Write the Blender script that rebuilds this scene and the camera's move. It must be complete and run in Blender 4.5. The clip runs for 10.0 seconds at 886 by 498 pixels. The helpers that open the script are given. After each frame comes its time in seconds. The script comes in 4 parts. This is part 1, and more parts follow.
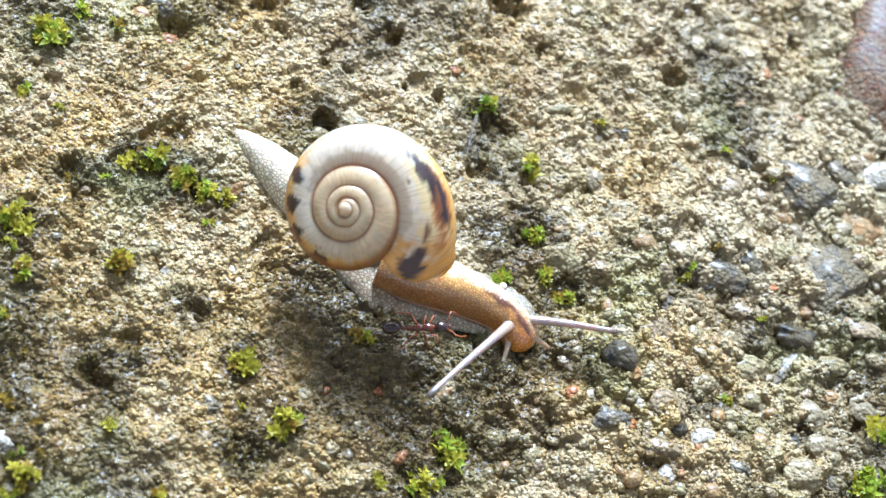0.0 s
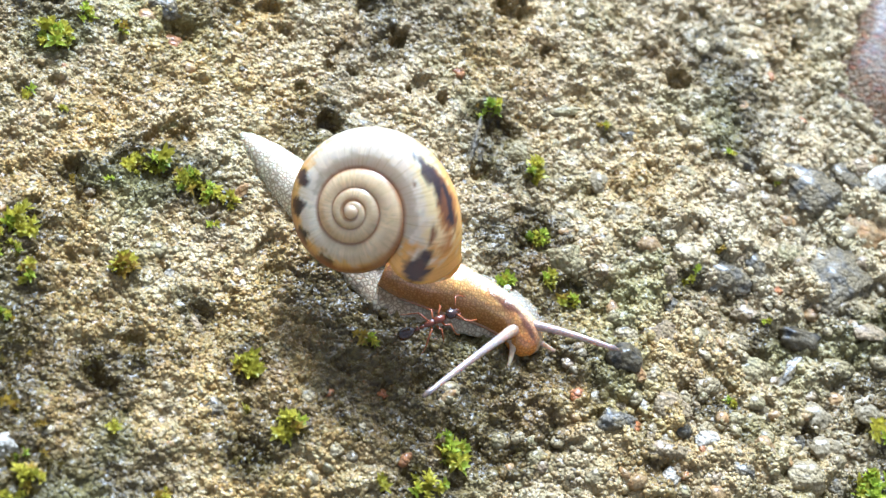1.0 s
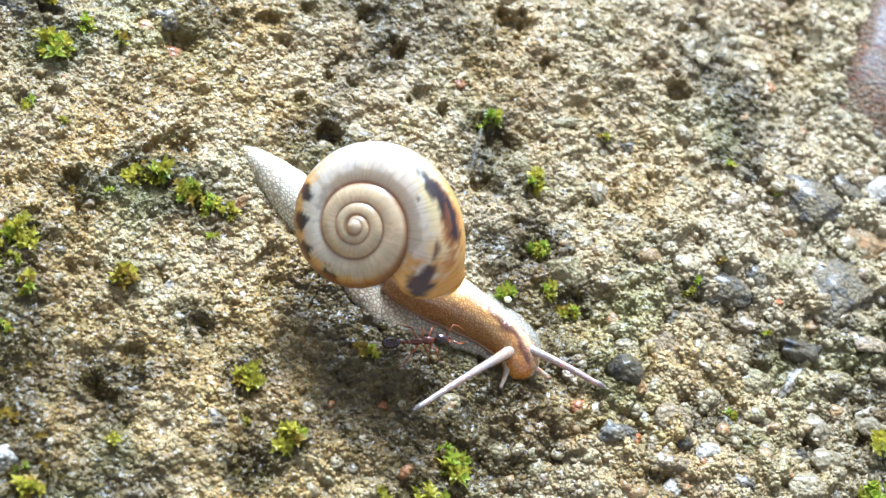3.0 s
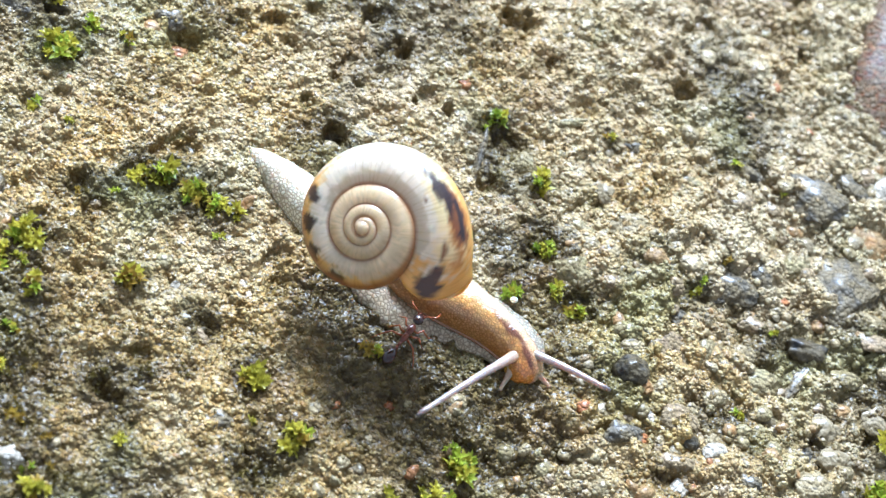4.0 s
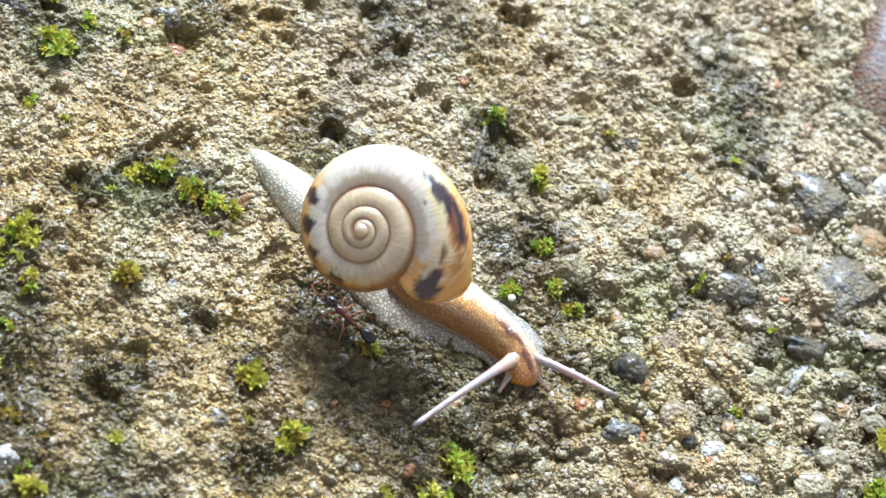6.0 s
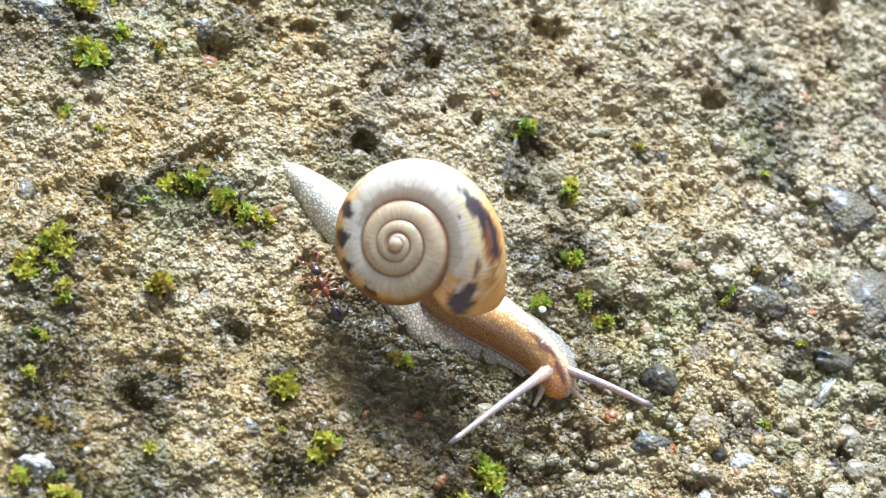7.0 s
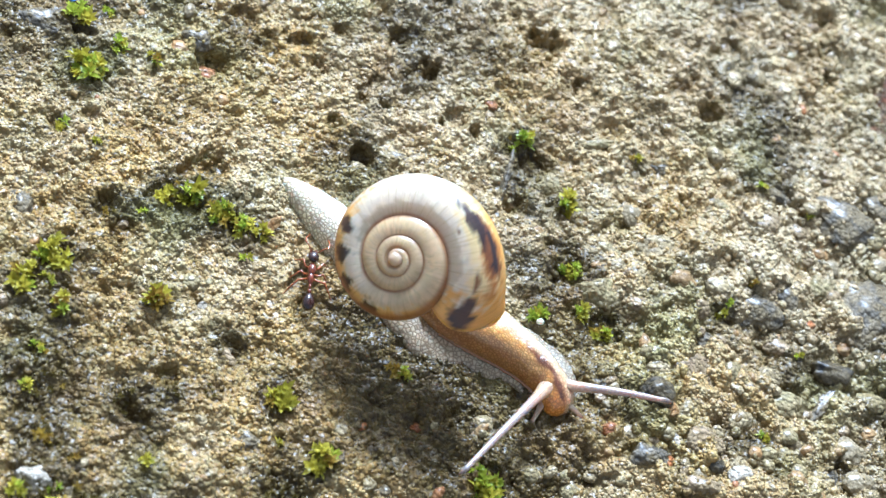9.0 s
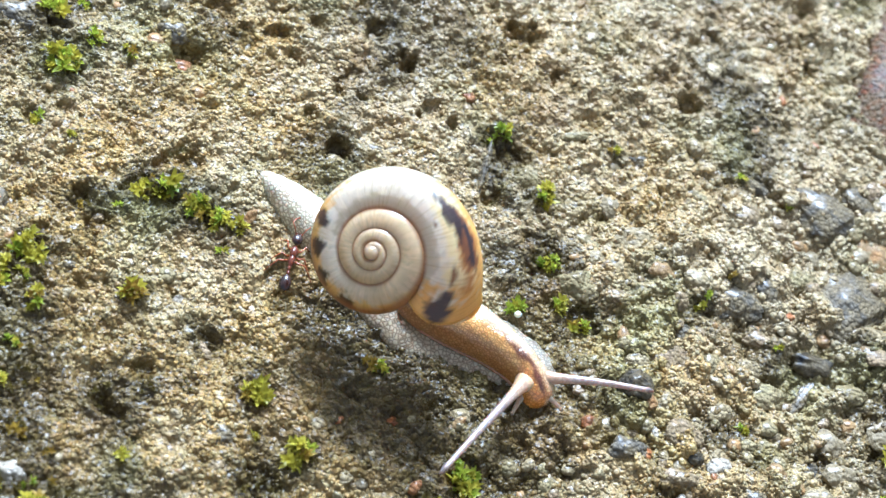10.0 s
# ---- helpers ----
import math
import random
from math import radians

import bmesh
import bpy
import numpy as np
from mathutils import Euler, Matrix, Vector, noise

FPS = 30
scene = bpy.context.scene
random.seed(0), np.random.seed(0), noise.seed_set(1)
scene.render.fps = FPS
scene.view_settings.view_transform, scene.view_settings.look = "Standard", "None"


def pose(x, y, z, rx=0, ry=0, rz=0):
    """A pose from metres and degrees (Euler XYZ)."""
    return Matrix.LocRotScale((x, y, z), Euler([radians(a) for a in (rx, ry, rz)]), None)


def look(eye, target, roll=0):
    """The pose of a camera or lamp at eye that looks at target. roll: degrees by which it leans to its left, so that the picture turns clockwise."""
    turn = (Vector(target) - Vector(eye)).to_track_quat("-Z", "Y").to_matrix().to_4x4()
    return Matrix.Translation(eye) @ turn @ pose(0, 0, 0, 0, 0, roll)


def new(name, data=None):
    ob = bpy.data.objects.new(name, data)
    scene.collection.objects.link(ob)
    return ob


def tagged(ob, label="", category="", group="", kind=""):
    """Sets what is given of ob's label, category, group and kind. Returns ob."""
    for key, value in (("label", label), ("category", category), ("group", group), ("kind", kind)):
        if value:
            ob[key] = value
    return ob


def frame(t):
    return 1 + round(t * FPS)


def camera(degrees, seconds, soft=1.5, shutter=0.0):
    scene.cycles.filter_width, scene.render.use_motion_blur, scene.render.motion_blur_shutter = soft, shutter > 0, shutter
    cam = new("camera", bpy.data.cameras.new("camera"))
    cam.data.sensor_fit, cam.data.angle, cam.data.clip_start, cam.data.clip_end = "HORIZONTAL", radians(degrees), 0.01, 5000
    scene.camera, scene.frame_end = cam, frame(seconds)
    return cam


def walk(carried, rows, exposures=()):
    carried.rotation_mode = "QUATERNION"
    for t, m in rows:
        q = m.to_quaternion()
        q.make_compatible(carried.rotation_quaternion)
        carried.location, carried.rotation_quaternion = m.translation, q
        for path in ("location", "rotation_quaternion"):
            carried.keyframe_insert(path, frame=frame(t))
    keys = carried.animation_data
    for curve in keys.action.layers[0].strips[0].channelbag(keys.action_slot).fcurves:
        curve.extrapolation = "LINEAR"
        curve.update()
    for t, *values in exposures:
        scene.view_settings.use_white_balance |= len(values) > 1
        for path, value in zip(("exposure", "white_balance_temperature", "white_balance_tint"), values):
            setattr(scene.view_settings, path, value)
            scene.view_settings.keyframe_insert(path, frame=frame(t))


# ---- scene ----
MM = 0.001
cam = camera(20.0, 10.0, soft=1.5)
cam.data.dof.use_dof = True
cam.data.dof.focus_distance = 0.2515
cam.data.dof.aperture_fstop = 36.0
# seconds, eye x y z and the point looked at on the ground, in millimetres, and the lean
EYES = [
    (0.0, -59.65, -121.84, 217.10, 0.0, 0.0, 30.0),
    (0.5, -59.01, -121.88, 217.09, 0.524, -0.116, 29.933),
    (1.0, -59.83, -122.13, 216.81, -0.455, 0.195, 29.852),
    (1.5, -60.32, -121.82, 217.01, -0.341, 0.615, 30.099),
    (2.0, -59.87, -121.66, 217.19, 0.021, 0.974, 30.042),
    (2.5, -60.29, -121.44, 216.88, -0.279, 1.427, 30.032),
    (4.0, -60.45, -121.64, 216.16, -1.124, 1.453, 29.703),
    (4.5, -60.10, -121.36, 217.01, -1.452, 1.815, 29.500),
    (5.0, -58.74, -121.24, 216.95, -0.571, 1.648, 29.307),
    (5.5, -58.45, -121.13, 215.97, 0.146, 0.907, 29.466),
    (7.0, -62.06, -120.51, 216.93, -4.152, 2.079, 29.561),
    (7.5, -59.90, -120.91, 216.81, -2.899, 2.255, 29.035),
    (8.0, -60.66, -120.47, 216.26, -2.360, 2.410, 29.615),
]
EYES += [
    (8.5, -61.42, -120.36, 216.70, -3.863, 3.167, 29.331),
    (9.0, -61.99, -120.54, 216.65, -3.917, 3.529, 29.383),
    (9.5, -60.98, -120.08, 216.78, -3.267, 4.055, 29.229),
    (10.0, -60.00, -120.39, 216.03, -1.527, 3.037, 29.448),
]
walk(cam, [(t, look((x * MM, y * MM, z * MM), (u * MM, v * MM, 0), lean)) for t, x, y, z, u, v, lean in EYES],
     [(0, 1.07, 4650, 8), (2.5, 1.07, 4650, 8), (5, 1.04, 4650, 8), (7.5, 0.98, 4650, 8), (10, 0.95, 4650, 8)])

# ---- light: hazy sun behind the snail, open sky ----
SUN_ELEVATION, SUN_AZIMUTH = 43.0, 88.0  # azimuth counted from +x towards +y
world = bpy.data.worlds.new("sky")
scene.world = world
world.use_nodes = True
wn = world.node_tree
sky = wn.nodes.new("ShaderNodeTexSky")
sky.sky_type, sky.sun_disc = "NISHITA", False
sky.sun_elevation, sky.sun_rotation = radians(SUN_ELEVATION), radians(90 - SUN_AZIMUTH)
sky.air_density, sky.dust_density, sky.ozone_density = 0.95, 5.0, 0.8
wn.nodes["Background"].inputs["Strength"].default_value = 0.12
haze = wn.nodes.new("ShaderNodeHueSaturation")  # thin white haze over the blue
haze.inputs["Saturation"].default_value = 0.2
wn.links.new(sky.outputs["Color"], haze.inputs["Color"])
warm = wn.nodes.new("ShaderNodeMix")
warm.data_type, warm.blend_type = "RGBA", "MULTIPLY"
warm.inputs[0].default_value, warm.inputs[7].default_value = 1.0, (1.0, 0.925, 0.8, 1)
wn.links.new(haze.outputs["Color"], warm.inputs[6])
wn.links.new(warm.outputs[2], wn.nodes["Background"].inputs["Color"])
sun = new("sun", bpy.data.lights.new("sun", "SUN"))
sun.data.energy, sun.data.angle, sun.data.color = 4.3, radians(19), (1.0, 0.985, 0.965)
az, el = radians(SUN_AZIMUTH), radians(SUN_ELEVATION)
sun.matrix_world = look((math.cos(az) * math.cos(el), math.sin(az) * math.cos(el), math.sin(el)), (0, 0, 0))


# ---- materials ----
def material(name, roughness=0.5, coat=0.0, sss=0.0, sss_radius=(1, 0.6, 0.4), transmission=0.0, specular=0.5):
    m = bpy.data.materials.new(name)
    m.use_nodes = True
    b = m.node_tree.nodes["Principled BSDF"]
    b.inputs["Roughness"].default_value = roughness
    b.inputs["Coat Weight"].default_value = coat
    b.inputs["Coat Roughness"].default_value = 0.09
    b.inputs["Specular IOR Level"].default_value = specular
    b.inputs["Transmission Weight"].default_value = transmission
    if sss:
        b.inputs["Subsurface Weight"].default_value = sss
        b.inputs["Subsurface Radius"].default_value = sss_radius
        b.inputs["Subsurface Scale"].default_value = 0.001
    return m, m.node_tree, b


def node(tree, kind, **values):
    n = tree.nodes.new(kind)
    for key, value in values.items():
        n.inputs[key].default_value = value
    return n


def coords(tree):
    return tree.nodes.new("ShaderNodeTexCoord").outputs["Object"]


def noise_of(tree, vector, scale, detail=3.0):
    n = node(tree, "ShaderNodeTexNoise", Scale=scale, Detail=detail)
    tree.links.new(vector, n.inputs["Vector"])
    return n.outputs["Fac"]


def ramp(tree, fac, stops, kind="LINEAR"):
    r = tree.nodes.new("ShaderNodeValToRGB")
    r.color_ramp.interpolation = kind
    while len(r.color_ramp.elements) < len(stops):
        r.color_ramp.elements.new(0.5)
    for e, (p, c) in zip(r.color_ramp.elements, stops):
        e.position, e.color = p, (*c, 1)
    tree.links.new(fac, r.inputs["Fac"])
    return r.outputs["Color"]


def mix(tree, fac, a, b, blend="MIX"):
    n = tree.nodes.new("ShaderNodeMix")
    n.data_type, n.blend_type = "RGBA", blend
    for value, i in ((fac, 0), (a, 6), (b, 7)):
        if hasattr(value, "links"):
            tree.links.new(value, n.inputs[i])
        elif i == 0:
            n.inputs[0].default_value = value
        else:
            n.inputs[i].default_value = (*value, 1)
    return n.outputs[2]


def math_of(tree, operation, a, b=0.0):
    n = tree.nodes.new("ShaderNodeMath")
    n.operation = operation
    for i, value in enumerate((a, b)):
        if hasattr(value, "links"):
            tree.links.new(value, n.inputs[i])
        else:
            n.inputs[i].default_value = value
    return n.outputs[0]


def bump(tree, b, height, strength, distance):
    n = node(tree, "ShaderNodeBump", Strength=strength, Distance=distance)
    tree.links.new(height, n.inputs["Height"])
    tree.links.new(n.outputs["Normal"], b.inputs["Normal"])


def attribute(tree, name):
    n = tree.nodes.new("ShaderNodeAttribute")
    n.attribute_name = name
    return n


def make_concrete(name, paste_share, relief_size, sheen):
    """Cement paste full of sand: pale raised grains, ochre hollows with shade painted in, a film of water over all."""
    m, tree, b = material(name, 0.45, coat=0.5, specular=0.08)
    b.inputs["Coat Roughness"].default_value, b.inputs["Coat IOR"].default_value = 0.32, 1.46
    v = coords(tree)
    beads = node(tree, "ShaderNodeTexVoronoi", Scale=2500)
    warp = node(tree, "ShaderNodeTexNoise", Scale=1800, Detail=2)
    tree.links.new(v, warp.inputs["Vector"])
    shift = node(tree, "ShaderNodeVectorMath")
    shift.operation = "MULTIPLY_ADD"
    shift.inputs[1].default_value = (0.00022, 0.00022, 0.00022)
    tree.links.new(warp.outputs["Color"], shift.inputs[0]), tree.links.new(v, shift.inputs[2])
    tree.links.new(shift.outputs["Vector"], beads.inputs["Vector"])
    grit = tree.nodes.new("ShaderNodeSeparateColor")
    tree.links.new(beads.outputs["Color"], grit.inputs["Color"])
    grain = math_of(tree, "ADD", math_of(tree, "MULTIPLY", attribute(tree, "grain").outputs["Fac"], 0.55), math_of(tree, "MULTIPLY", grit.outputs["Red"], 0.45))
    sand = ramp(tree, grain, [(0.0, (0.079, 0.0544, 0.0216)), (0.1, (0.19, 0.112, 0.0298)), (0.28, (0.396, 0.203, 0.0405)), (0.44, (0.236, 0.166, 0.0514)),
                              (0.58, (0.489, 0.278, 0.0607)), (0.72, (0.269, 0.227, 0.108)), (0.86, (0.489, 0.339, 0.108)), (0.95, (0.584, 0.438, 0.189)), (1.0, (0.772, 0.649, 0.378))])
    paste = ramp(tree, noise_of(tree, v, 700, 5), [(0.3, (0.165, 0.112, 0.0309)), (0.5, (0.284, 0.201, 0.0622)), (0.7, (0.411, 0.309, 0.119))])
    base = mix(tree, paste_share, sand, paste)
    # pale lime, with the far side's sheen put into the same colour
    lime_sheen = ramp(tree, attribute(tree, "lime_sheen").outputs["Fac"], [(0.35, (0, 0, 0)), (0.8, (1, 1, 1))])
    base = mix(tree, math_of(tree, "MULTIPLY", lime_sheen, 0.42), base, (0.513, 0.45, 0.302))
    # recesses take a silt tone with their own shade painted into it
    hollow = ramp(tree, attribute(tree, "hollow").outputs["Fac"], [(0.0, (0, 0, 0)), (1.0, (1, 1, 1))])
    silt_shade = ramp(tree, noise_of(tree, v, 420, 4), [(0.35, (0.0876, 0.062, 0.0129)), (0.52, (0.196, 0.115, 0.0202)), (0.68, (0.103, 0.095, 0.0202))])
    base = mix(tree, math_of(tree, "MULTIPLY", hollow, 0.85), base, silt_shade)
    # dark algae tone, also used to draw the snail's shadow on the ground
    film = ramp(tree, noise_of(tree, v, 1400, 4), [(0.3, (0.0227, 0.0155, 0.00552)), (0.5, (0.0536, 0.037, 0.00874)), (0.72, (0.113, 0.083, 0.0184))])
    algae_shade = math_of(tree, "ADD", attribute(tree, "algae_shade").outputs["Fac"], math_of(tree, "MULTIPLY", noise_of(tree, v, 500, 4), 0.5))
    algae_shade = ramp(tree, algae_shade, [(0.42, (0, 0, 0)), (0.78, (1, 1, 1))])
    base = mix(tree, math_of(tree, "MULTIPLY", algae_shade, 0.85), base, film)
    rusty = ramp(tree, noise_of(tree, v, 150, 4), [(0.5, (0, 0, 0)), (0.7, (1, 1, 1))])
    base = mix(tree, math_of(tree, "MULTIPLY", rusty, 0.5), base, (0.221, 0.127, 0.0405))
    green = ramp(tree, noise_of(tree, v, 75, 4), [(0.52, (0, 0, 0)), (0.72, (1, 1, 1))])
    base = mix(tree, math_of(tree, "MULTIPLY", green, 0.55), base, (0.196, 0.2, 0.069))
    tree.links.new(base, b.inputs["Base Color"])
    wet = ramp(tree, noise_of(tree, v, 260, 4), [(0.35, (sheen,) * 3), (0.7, (sheen + 0.22,) * 3)])
    tree.links.new(wet, b.inputs["Roughness"])
    dome = math_of(tree, "MULTIPLY", math_of(tree, "MULTIPLY", beads.outputs["Distance"], beads.outputs["Distance"]), -1.0)
    height = math_of(tree, "ADD", dome, math_of(tree, "MULTIPLY", noise_of(tree, v, 2600, 3), 0.15))
    bump(tree, b, height, 1.0, relief_size)
    return m


STONE_TONES = {
    "milky": ((0.3, 0.26, 0.19), (0.42, 0.37, 0.29), (0.52, 0.48, 0.39)),
    "slate": ((0.055, 0.047, 0.033), (0.1, 0.086, 0.062), (0.18, 0.155, 0.115)), "black": ((0.0066, 0.006, 0.005), (0.02, 0.0175, 0.013), (0.05, 0.043, 0.03)),
    "quartz": ((0.16, 0.125, 0.066), (0.25, 0.2, 0.115), (0.34, 0.285, 0.185)), "ochre": ((0.223, 0.112, 0.0378), (0.338, 0.187, 0.0631), (0.442, 0.312, 0.153)),
    "umber": ((0.14, 0.095, 0.05), (0.28, 0.2, 0.11), (0.42, 0.32, 0.19)), "olive": ((0.174, 0.146, 0.062), (0.286, 0.235, 0.11), (0.4, 0.326, 0.179)),
    "sand": ((0.242, 0.189, 0.0899), (0.373, 0.295, 0.158), (0.503, 0.417, 0.248)), "rust": ((0.191, 0.0603, 0.0162), (0.32, 0.115, 0.0322), (0.382, 0.202, 0.0807)),
    "russet": ((0.15, 0.04, 0.012), (0.1, 0.062, 0.04), (0.15, 0.118, 0.09)),
}


def make_stone(tone):
    dark, mid, light = STONE_TONES[tone]
    m, tree, b = material(f"{tone}_stone", 0.5, coat=0.12 if tone == "russet" else 0.45, specular=0.1)
    b.inputs["Coat Roughness"].default_value = 0.28
    v = tree.nodes.new("ShaderNodeNewGeometry").outputs["Position"]
    spin = node(tree, "ShaderNodeVectorMath")
    spin.operation = "ADD"
    info = tree.nodes.new("ShaderNodeObjectInfo")
    tree.links.new(v, spin.inputs[0]), tree.links.new(info.outputs["Random"], spin.inputs[1])
    p = spin.outputs["Vector"]
    base = ramp(tree, noise_of(tree, p, 1500, 6), [(0.3, dark), (0.52, mid), (0.75, light)])
    dirt = ramp(tree, noise_of(tree, p, 600, 6), [(0.38, (0, 0, 0)), (0.52, (1, 1, 1))])
    crust = ramp(tree, noise_of(tree, p, 3500, 4), [(0.3, (0.1, 0.072, 0.03)), (0.5, (0.18, 0.132, 0.056)), (0.7, (0.29, 0.225, 0.11))])
    base = mix(tree, math_of(tree, "MULTIPLY", dirt, 0.35 if tone in ("quartz", "black", "rust", "russet", "milky") else 0.6), base, crust)
    tree.links.new(base, b.inputs["Base Color"])
    tree.links.new(ramp(tree, noise_of(tree, p, 1000, 3), [(0.35, (0.28, 0.28, 0.28)), (0.7, (0.6, 0.6, 0.6))]), b.inputs["Roughness"])
    beads = node(tree, "ShaderNodeTexVoronoi", Scale=2200)
    tree.links.new(p, beads.inputs["Vector"])
    dome = math_of(tree, "MULTIPLY", math_of(tree, "MULTIPLY", beads.outputs["Distance"], beads.outputs["Distance"]), -0.3 if tone in ("black", "quartz", "ochre") else -0.8)
    bump(tree, b, math_of(tree, "ADD", dome, noise_of(tree, p, 1500, 6)), 0.9, 0.0005)
    return m


def make_moss(name, dark, light):
    m, tree, b = material(name, 0.35, sss=0.0, specular=0.4)
    info = tree.nodes.new("ShaderNodeObjectInfo")
    geo = tree.nodes.new("ShaderNodeNewGeometry")
    tint = math_of(tree, "ADD", math_of(tree, "MULTIPLY", info.outputs["Random"], 0.5), math_of(tree, "MULTIPLY", geo.outputs["Random Per Island"], 0.5))
    base = ramp(tree, tint, [(0.1, dark), (0.9, light)])
    tree.links.new(base, b.inputs["Base Color"])
    glow = tree.nodes.new("ShaderNodeBsdfTranslucent")
    tree.links.new(base, glow.inputs["Color"])
    both = tree.nodes.new("ShaderNodeMixShader")
    both.inputs[0].default_value = 0.55
    tree.links.new(b.outputs[0], both.inputs[1]), tree.links.new(glow.outputs[0], both.inputs[2])
    tree.links.new(both.outputs[0], tree.nodes["Material Output"].inputs["Surface"])
    return m


def make_shell():
    m, tree, b = material("banded_shell", 0.35, coat=0.85, sss=0.4, sss_radius=(2.6, 1.7, 0.8), specular=0.4)
    v = coords(tree)
    b.inputs["Coat Roughness"].default_value = 0.24
    pigment = attribute(tree, "pigment").outputs["Color"]
    coil = attribute(tree, "coil").outputs["Color"]
    lines = noise_of(tree, coil, 1.0, 5)
    pigment = mix(tree, 1.0, pigment, ramp(tree, lines, [(0.34, (0.84, 0.78, 0.68)), (0.5, (1, 1, 1))]), "MULTIPLY")
    speck = ramp(tree, noise_of(tree, v, 700, 4), [(0.3, (0.93, 0.91, 0.88)), (0.7, (1, 1, 1))])
    tree.links.new(mix(tree, 1.0, pigment, speck, "MULTIPLY"), b.inputs["Base Color"])
    bump(tree, b, lines, 0.3, 0.00007)
    glow = tree.nodes.new("ShaderNodeBsdfTranslucent")
    tree.links.new(mix(tree, 1.0, pigment, (1.0, 0.78, 0.42), "MULTIPLY"), glow.inputs["Color"])
    both = tree.nodes.new("ShaderNodeMixShader")
    both.inputs[0].default_value = 0.38
    tree.links.new(b.outputs[0], both.inputs[1]), tree.links.new(glow.outputs[0], both.inputs[2])
    tree.links.new(both.outputs[0], tree.nodes["Material Output"].inputs["Surface"])
    return m


def make_skin(name, roughness, scale, strength, sss=0.5, coat=0.7, relief_size=0.0004):
    m, tree, b = material(name, roughness, coat=coat, sss=sss, sss_radius=(1.4, 0.8, 0.45))
    v = coords(tree)
    pigment = attribute(tree, "pigment").outputs["Color"]
    cell = node(tree, "ShaderNodeTexVoronoi", Scale=scale)
    cell.feature = "DISTANCE_TO_EDGE"
    tree.links.new(v, cell.inputs["Vector"])
    net = ramp(tree, cell.outputs["Distance"], [(0.0, (0.3, 0.24, 0.17)), (0.26, (1, 1, 1))])
    tree.links.new(mix(tree, strength, pigment, mix(tree, 1.0, pigment, net, "MULTIPLY")), b.inputs["Base Color"])
    bump(tree, b, math_of(tree, "MINIMUM", cell.outputs["Distance"], 0.3), 0.5 * strength, relief_size)
    return m


def make_chitin(name, dark, light):
    m, tree, b = material(name, 0.22, coat=0.3)
    base = ramp(tree, noise_of(tree, coords(tree), 1200, 3), [(0.3, dark), (0.7, light)])
    tree.links.new(base, b.inputs["Base Color"])
    bump(tree, b, noise_of(tree, coords(tree), 6000, 2), 0.3, 0.00003)
    return m


CONCRETE = make_concrete("wet_weathered_concrete", 0.4, 0.00048, 0.45)
SAND = make_concrete("wet_sand_grains", 0.4, 0.0003, 0.4)
STONES = {tone: make_stone(tone) for tone in STONE_TONES}
MOSS = [make_moss("fresh_moss", (0.17, 0.235, 0.012), (0.52, 0.56, 0.045)), make_moss("yellow_moss", (0.22, 0.21, 0.012), (0.62, 0.54, 0.05)),
        make_moss("browning_moss", (0.205, 0.12, 0.016), (0.451, 0.32, 0.04)), make_moss("dead_moss", (0.05, 0.034, 0.01), (0.17, 0.13, 0.028))]
SHELL = make_shell()
SKIN = make_skin("neck_skin", 0.25, 2900, 0.6, sss=0.7, coat=1.0)
SOLE = make_skin("foot_skin", 0.38, 2400, 0.9, coat=0.25, relief_size=0.00025)
HORN = make_skin("tentacle_skin", 0.25, 2500, 0.3, 0.7)
BLACK_CHITIN = make_chitin("dark_chitin", (0.012, 0.006, 0.005), (0.05, 0.018, 0.012))
RED_CHITIN = make_chitin("red_brown_chitin", (0.06, 0.014, 0.007), (0.2, 0.045, 0.016))
LEG_CHITIN = make_chitin("amber_chitin", (0.18, 0.045, 0.012), (0.36, 0.1, 0.027))


# ---- builders ----
def mesh_of(name, verts, faces, mat, smooth=True):
    me = bpy.data.meshes.new(name)
    me.from_pydata(verts, [], faces)
    if mat:
        me.materials.append(mat)
    me.polygons.foreach_set("use_smooth", [smooth] * len(me.polygons))
    me.update()
    return me


def part(name, me, parent, label=""):
    ob = new(name, me)
    ob.parent = parent
    return tagged(ob, label) if label else ob


def paint(me, name, values):
    values = np.asarray(values, dtype=np.float32)
    if values.ndim == 1:
        a = me.attributes.new(name, "FLOAT", "POINT")
        a.data.foreach_set("value", values)
    else:
        a = me.attributes.new(name, "FLOAT_COLOR", "POINT")
        a.data.foreach_set("color", np.concatenate([values, np.ones((len(values), 1), np.float32)], 1).ravel())


def smooth_rows(rows, steps):
    """Catmull-Rom through rows of numbers."""
    p = np.array(rows, float)
    p = np.vstack([2 * p[0] - p[1], p, 2 * p[-1] - p[-2]])
    out = []
    for i in range(1, len(p) - 2):
        for s in np.linspace(0, 1, steps, endpoint=False):
            a, b_, c, d = p[i - 1], p[i], p[i + 1], p[i + 2]
            out.append(0.5 * (2 * b_ + (c - a) * s + (2 * a - 5 * b_ + 4 * c - d) * s ** 2 + (3 * b_ - a - 3 * c + d) * s ** 3))
    out.append(p[-2])
    return np.array(out)


def ring_faces(rings, seg, close=True):
    faces = [(i * seg + j, i * seg + (j + 1) % seg, (i + 1) * seg + (j + 1) % seg, (i + 1) * seg + j) for i in range(rings - 1) for j in range(seg)]
    if close:
        faces += [tuple(reversed(range(seg))), tuple(range((rings - 1) * seg, rings * seg))]
    return faces


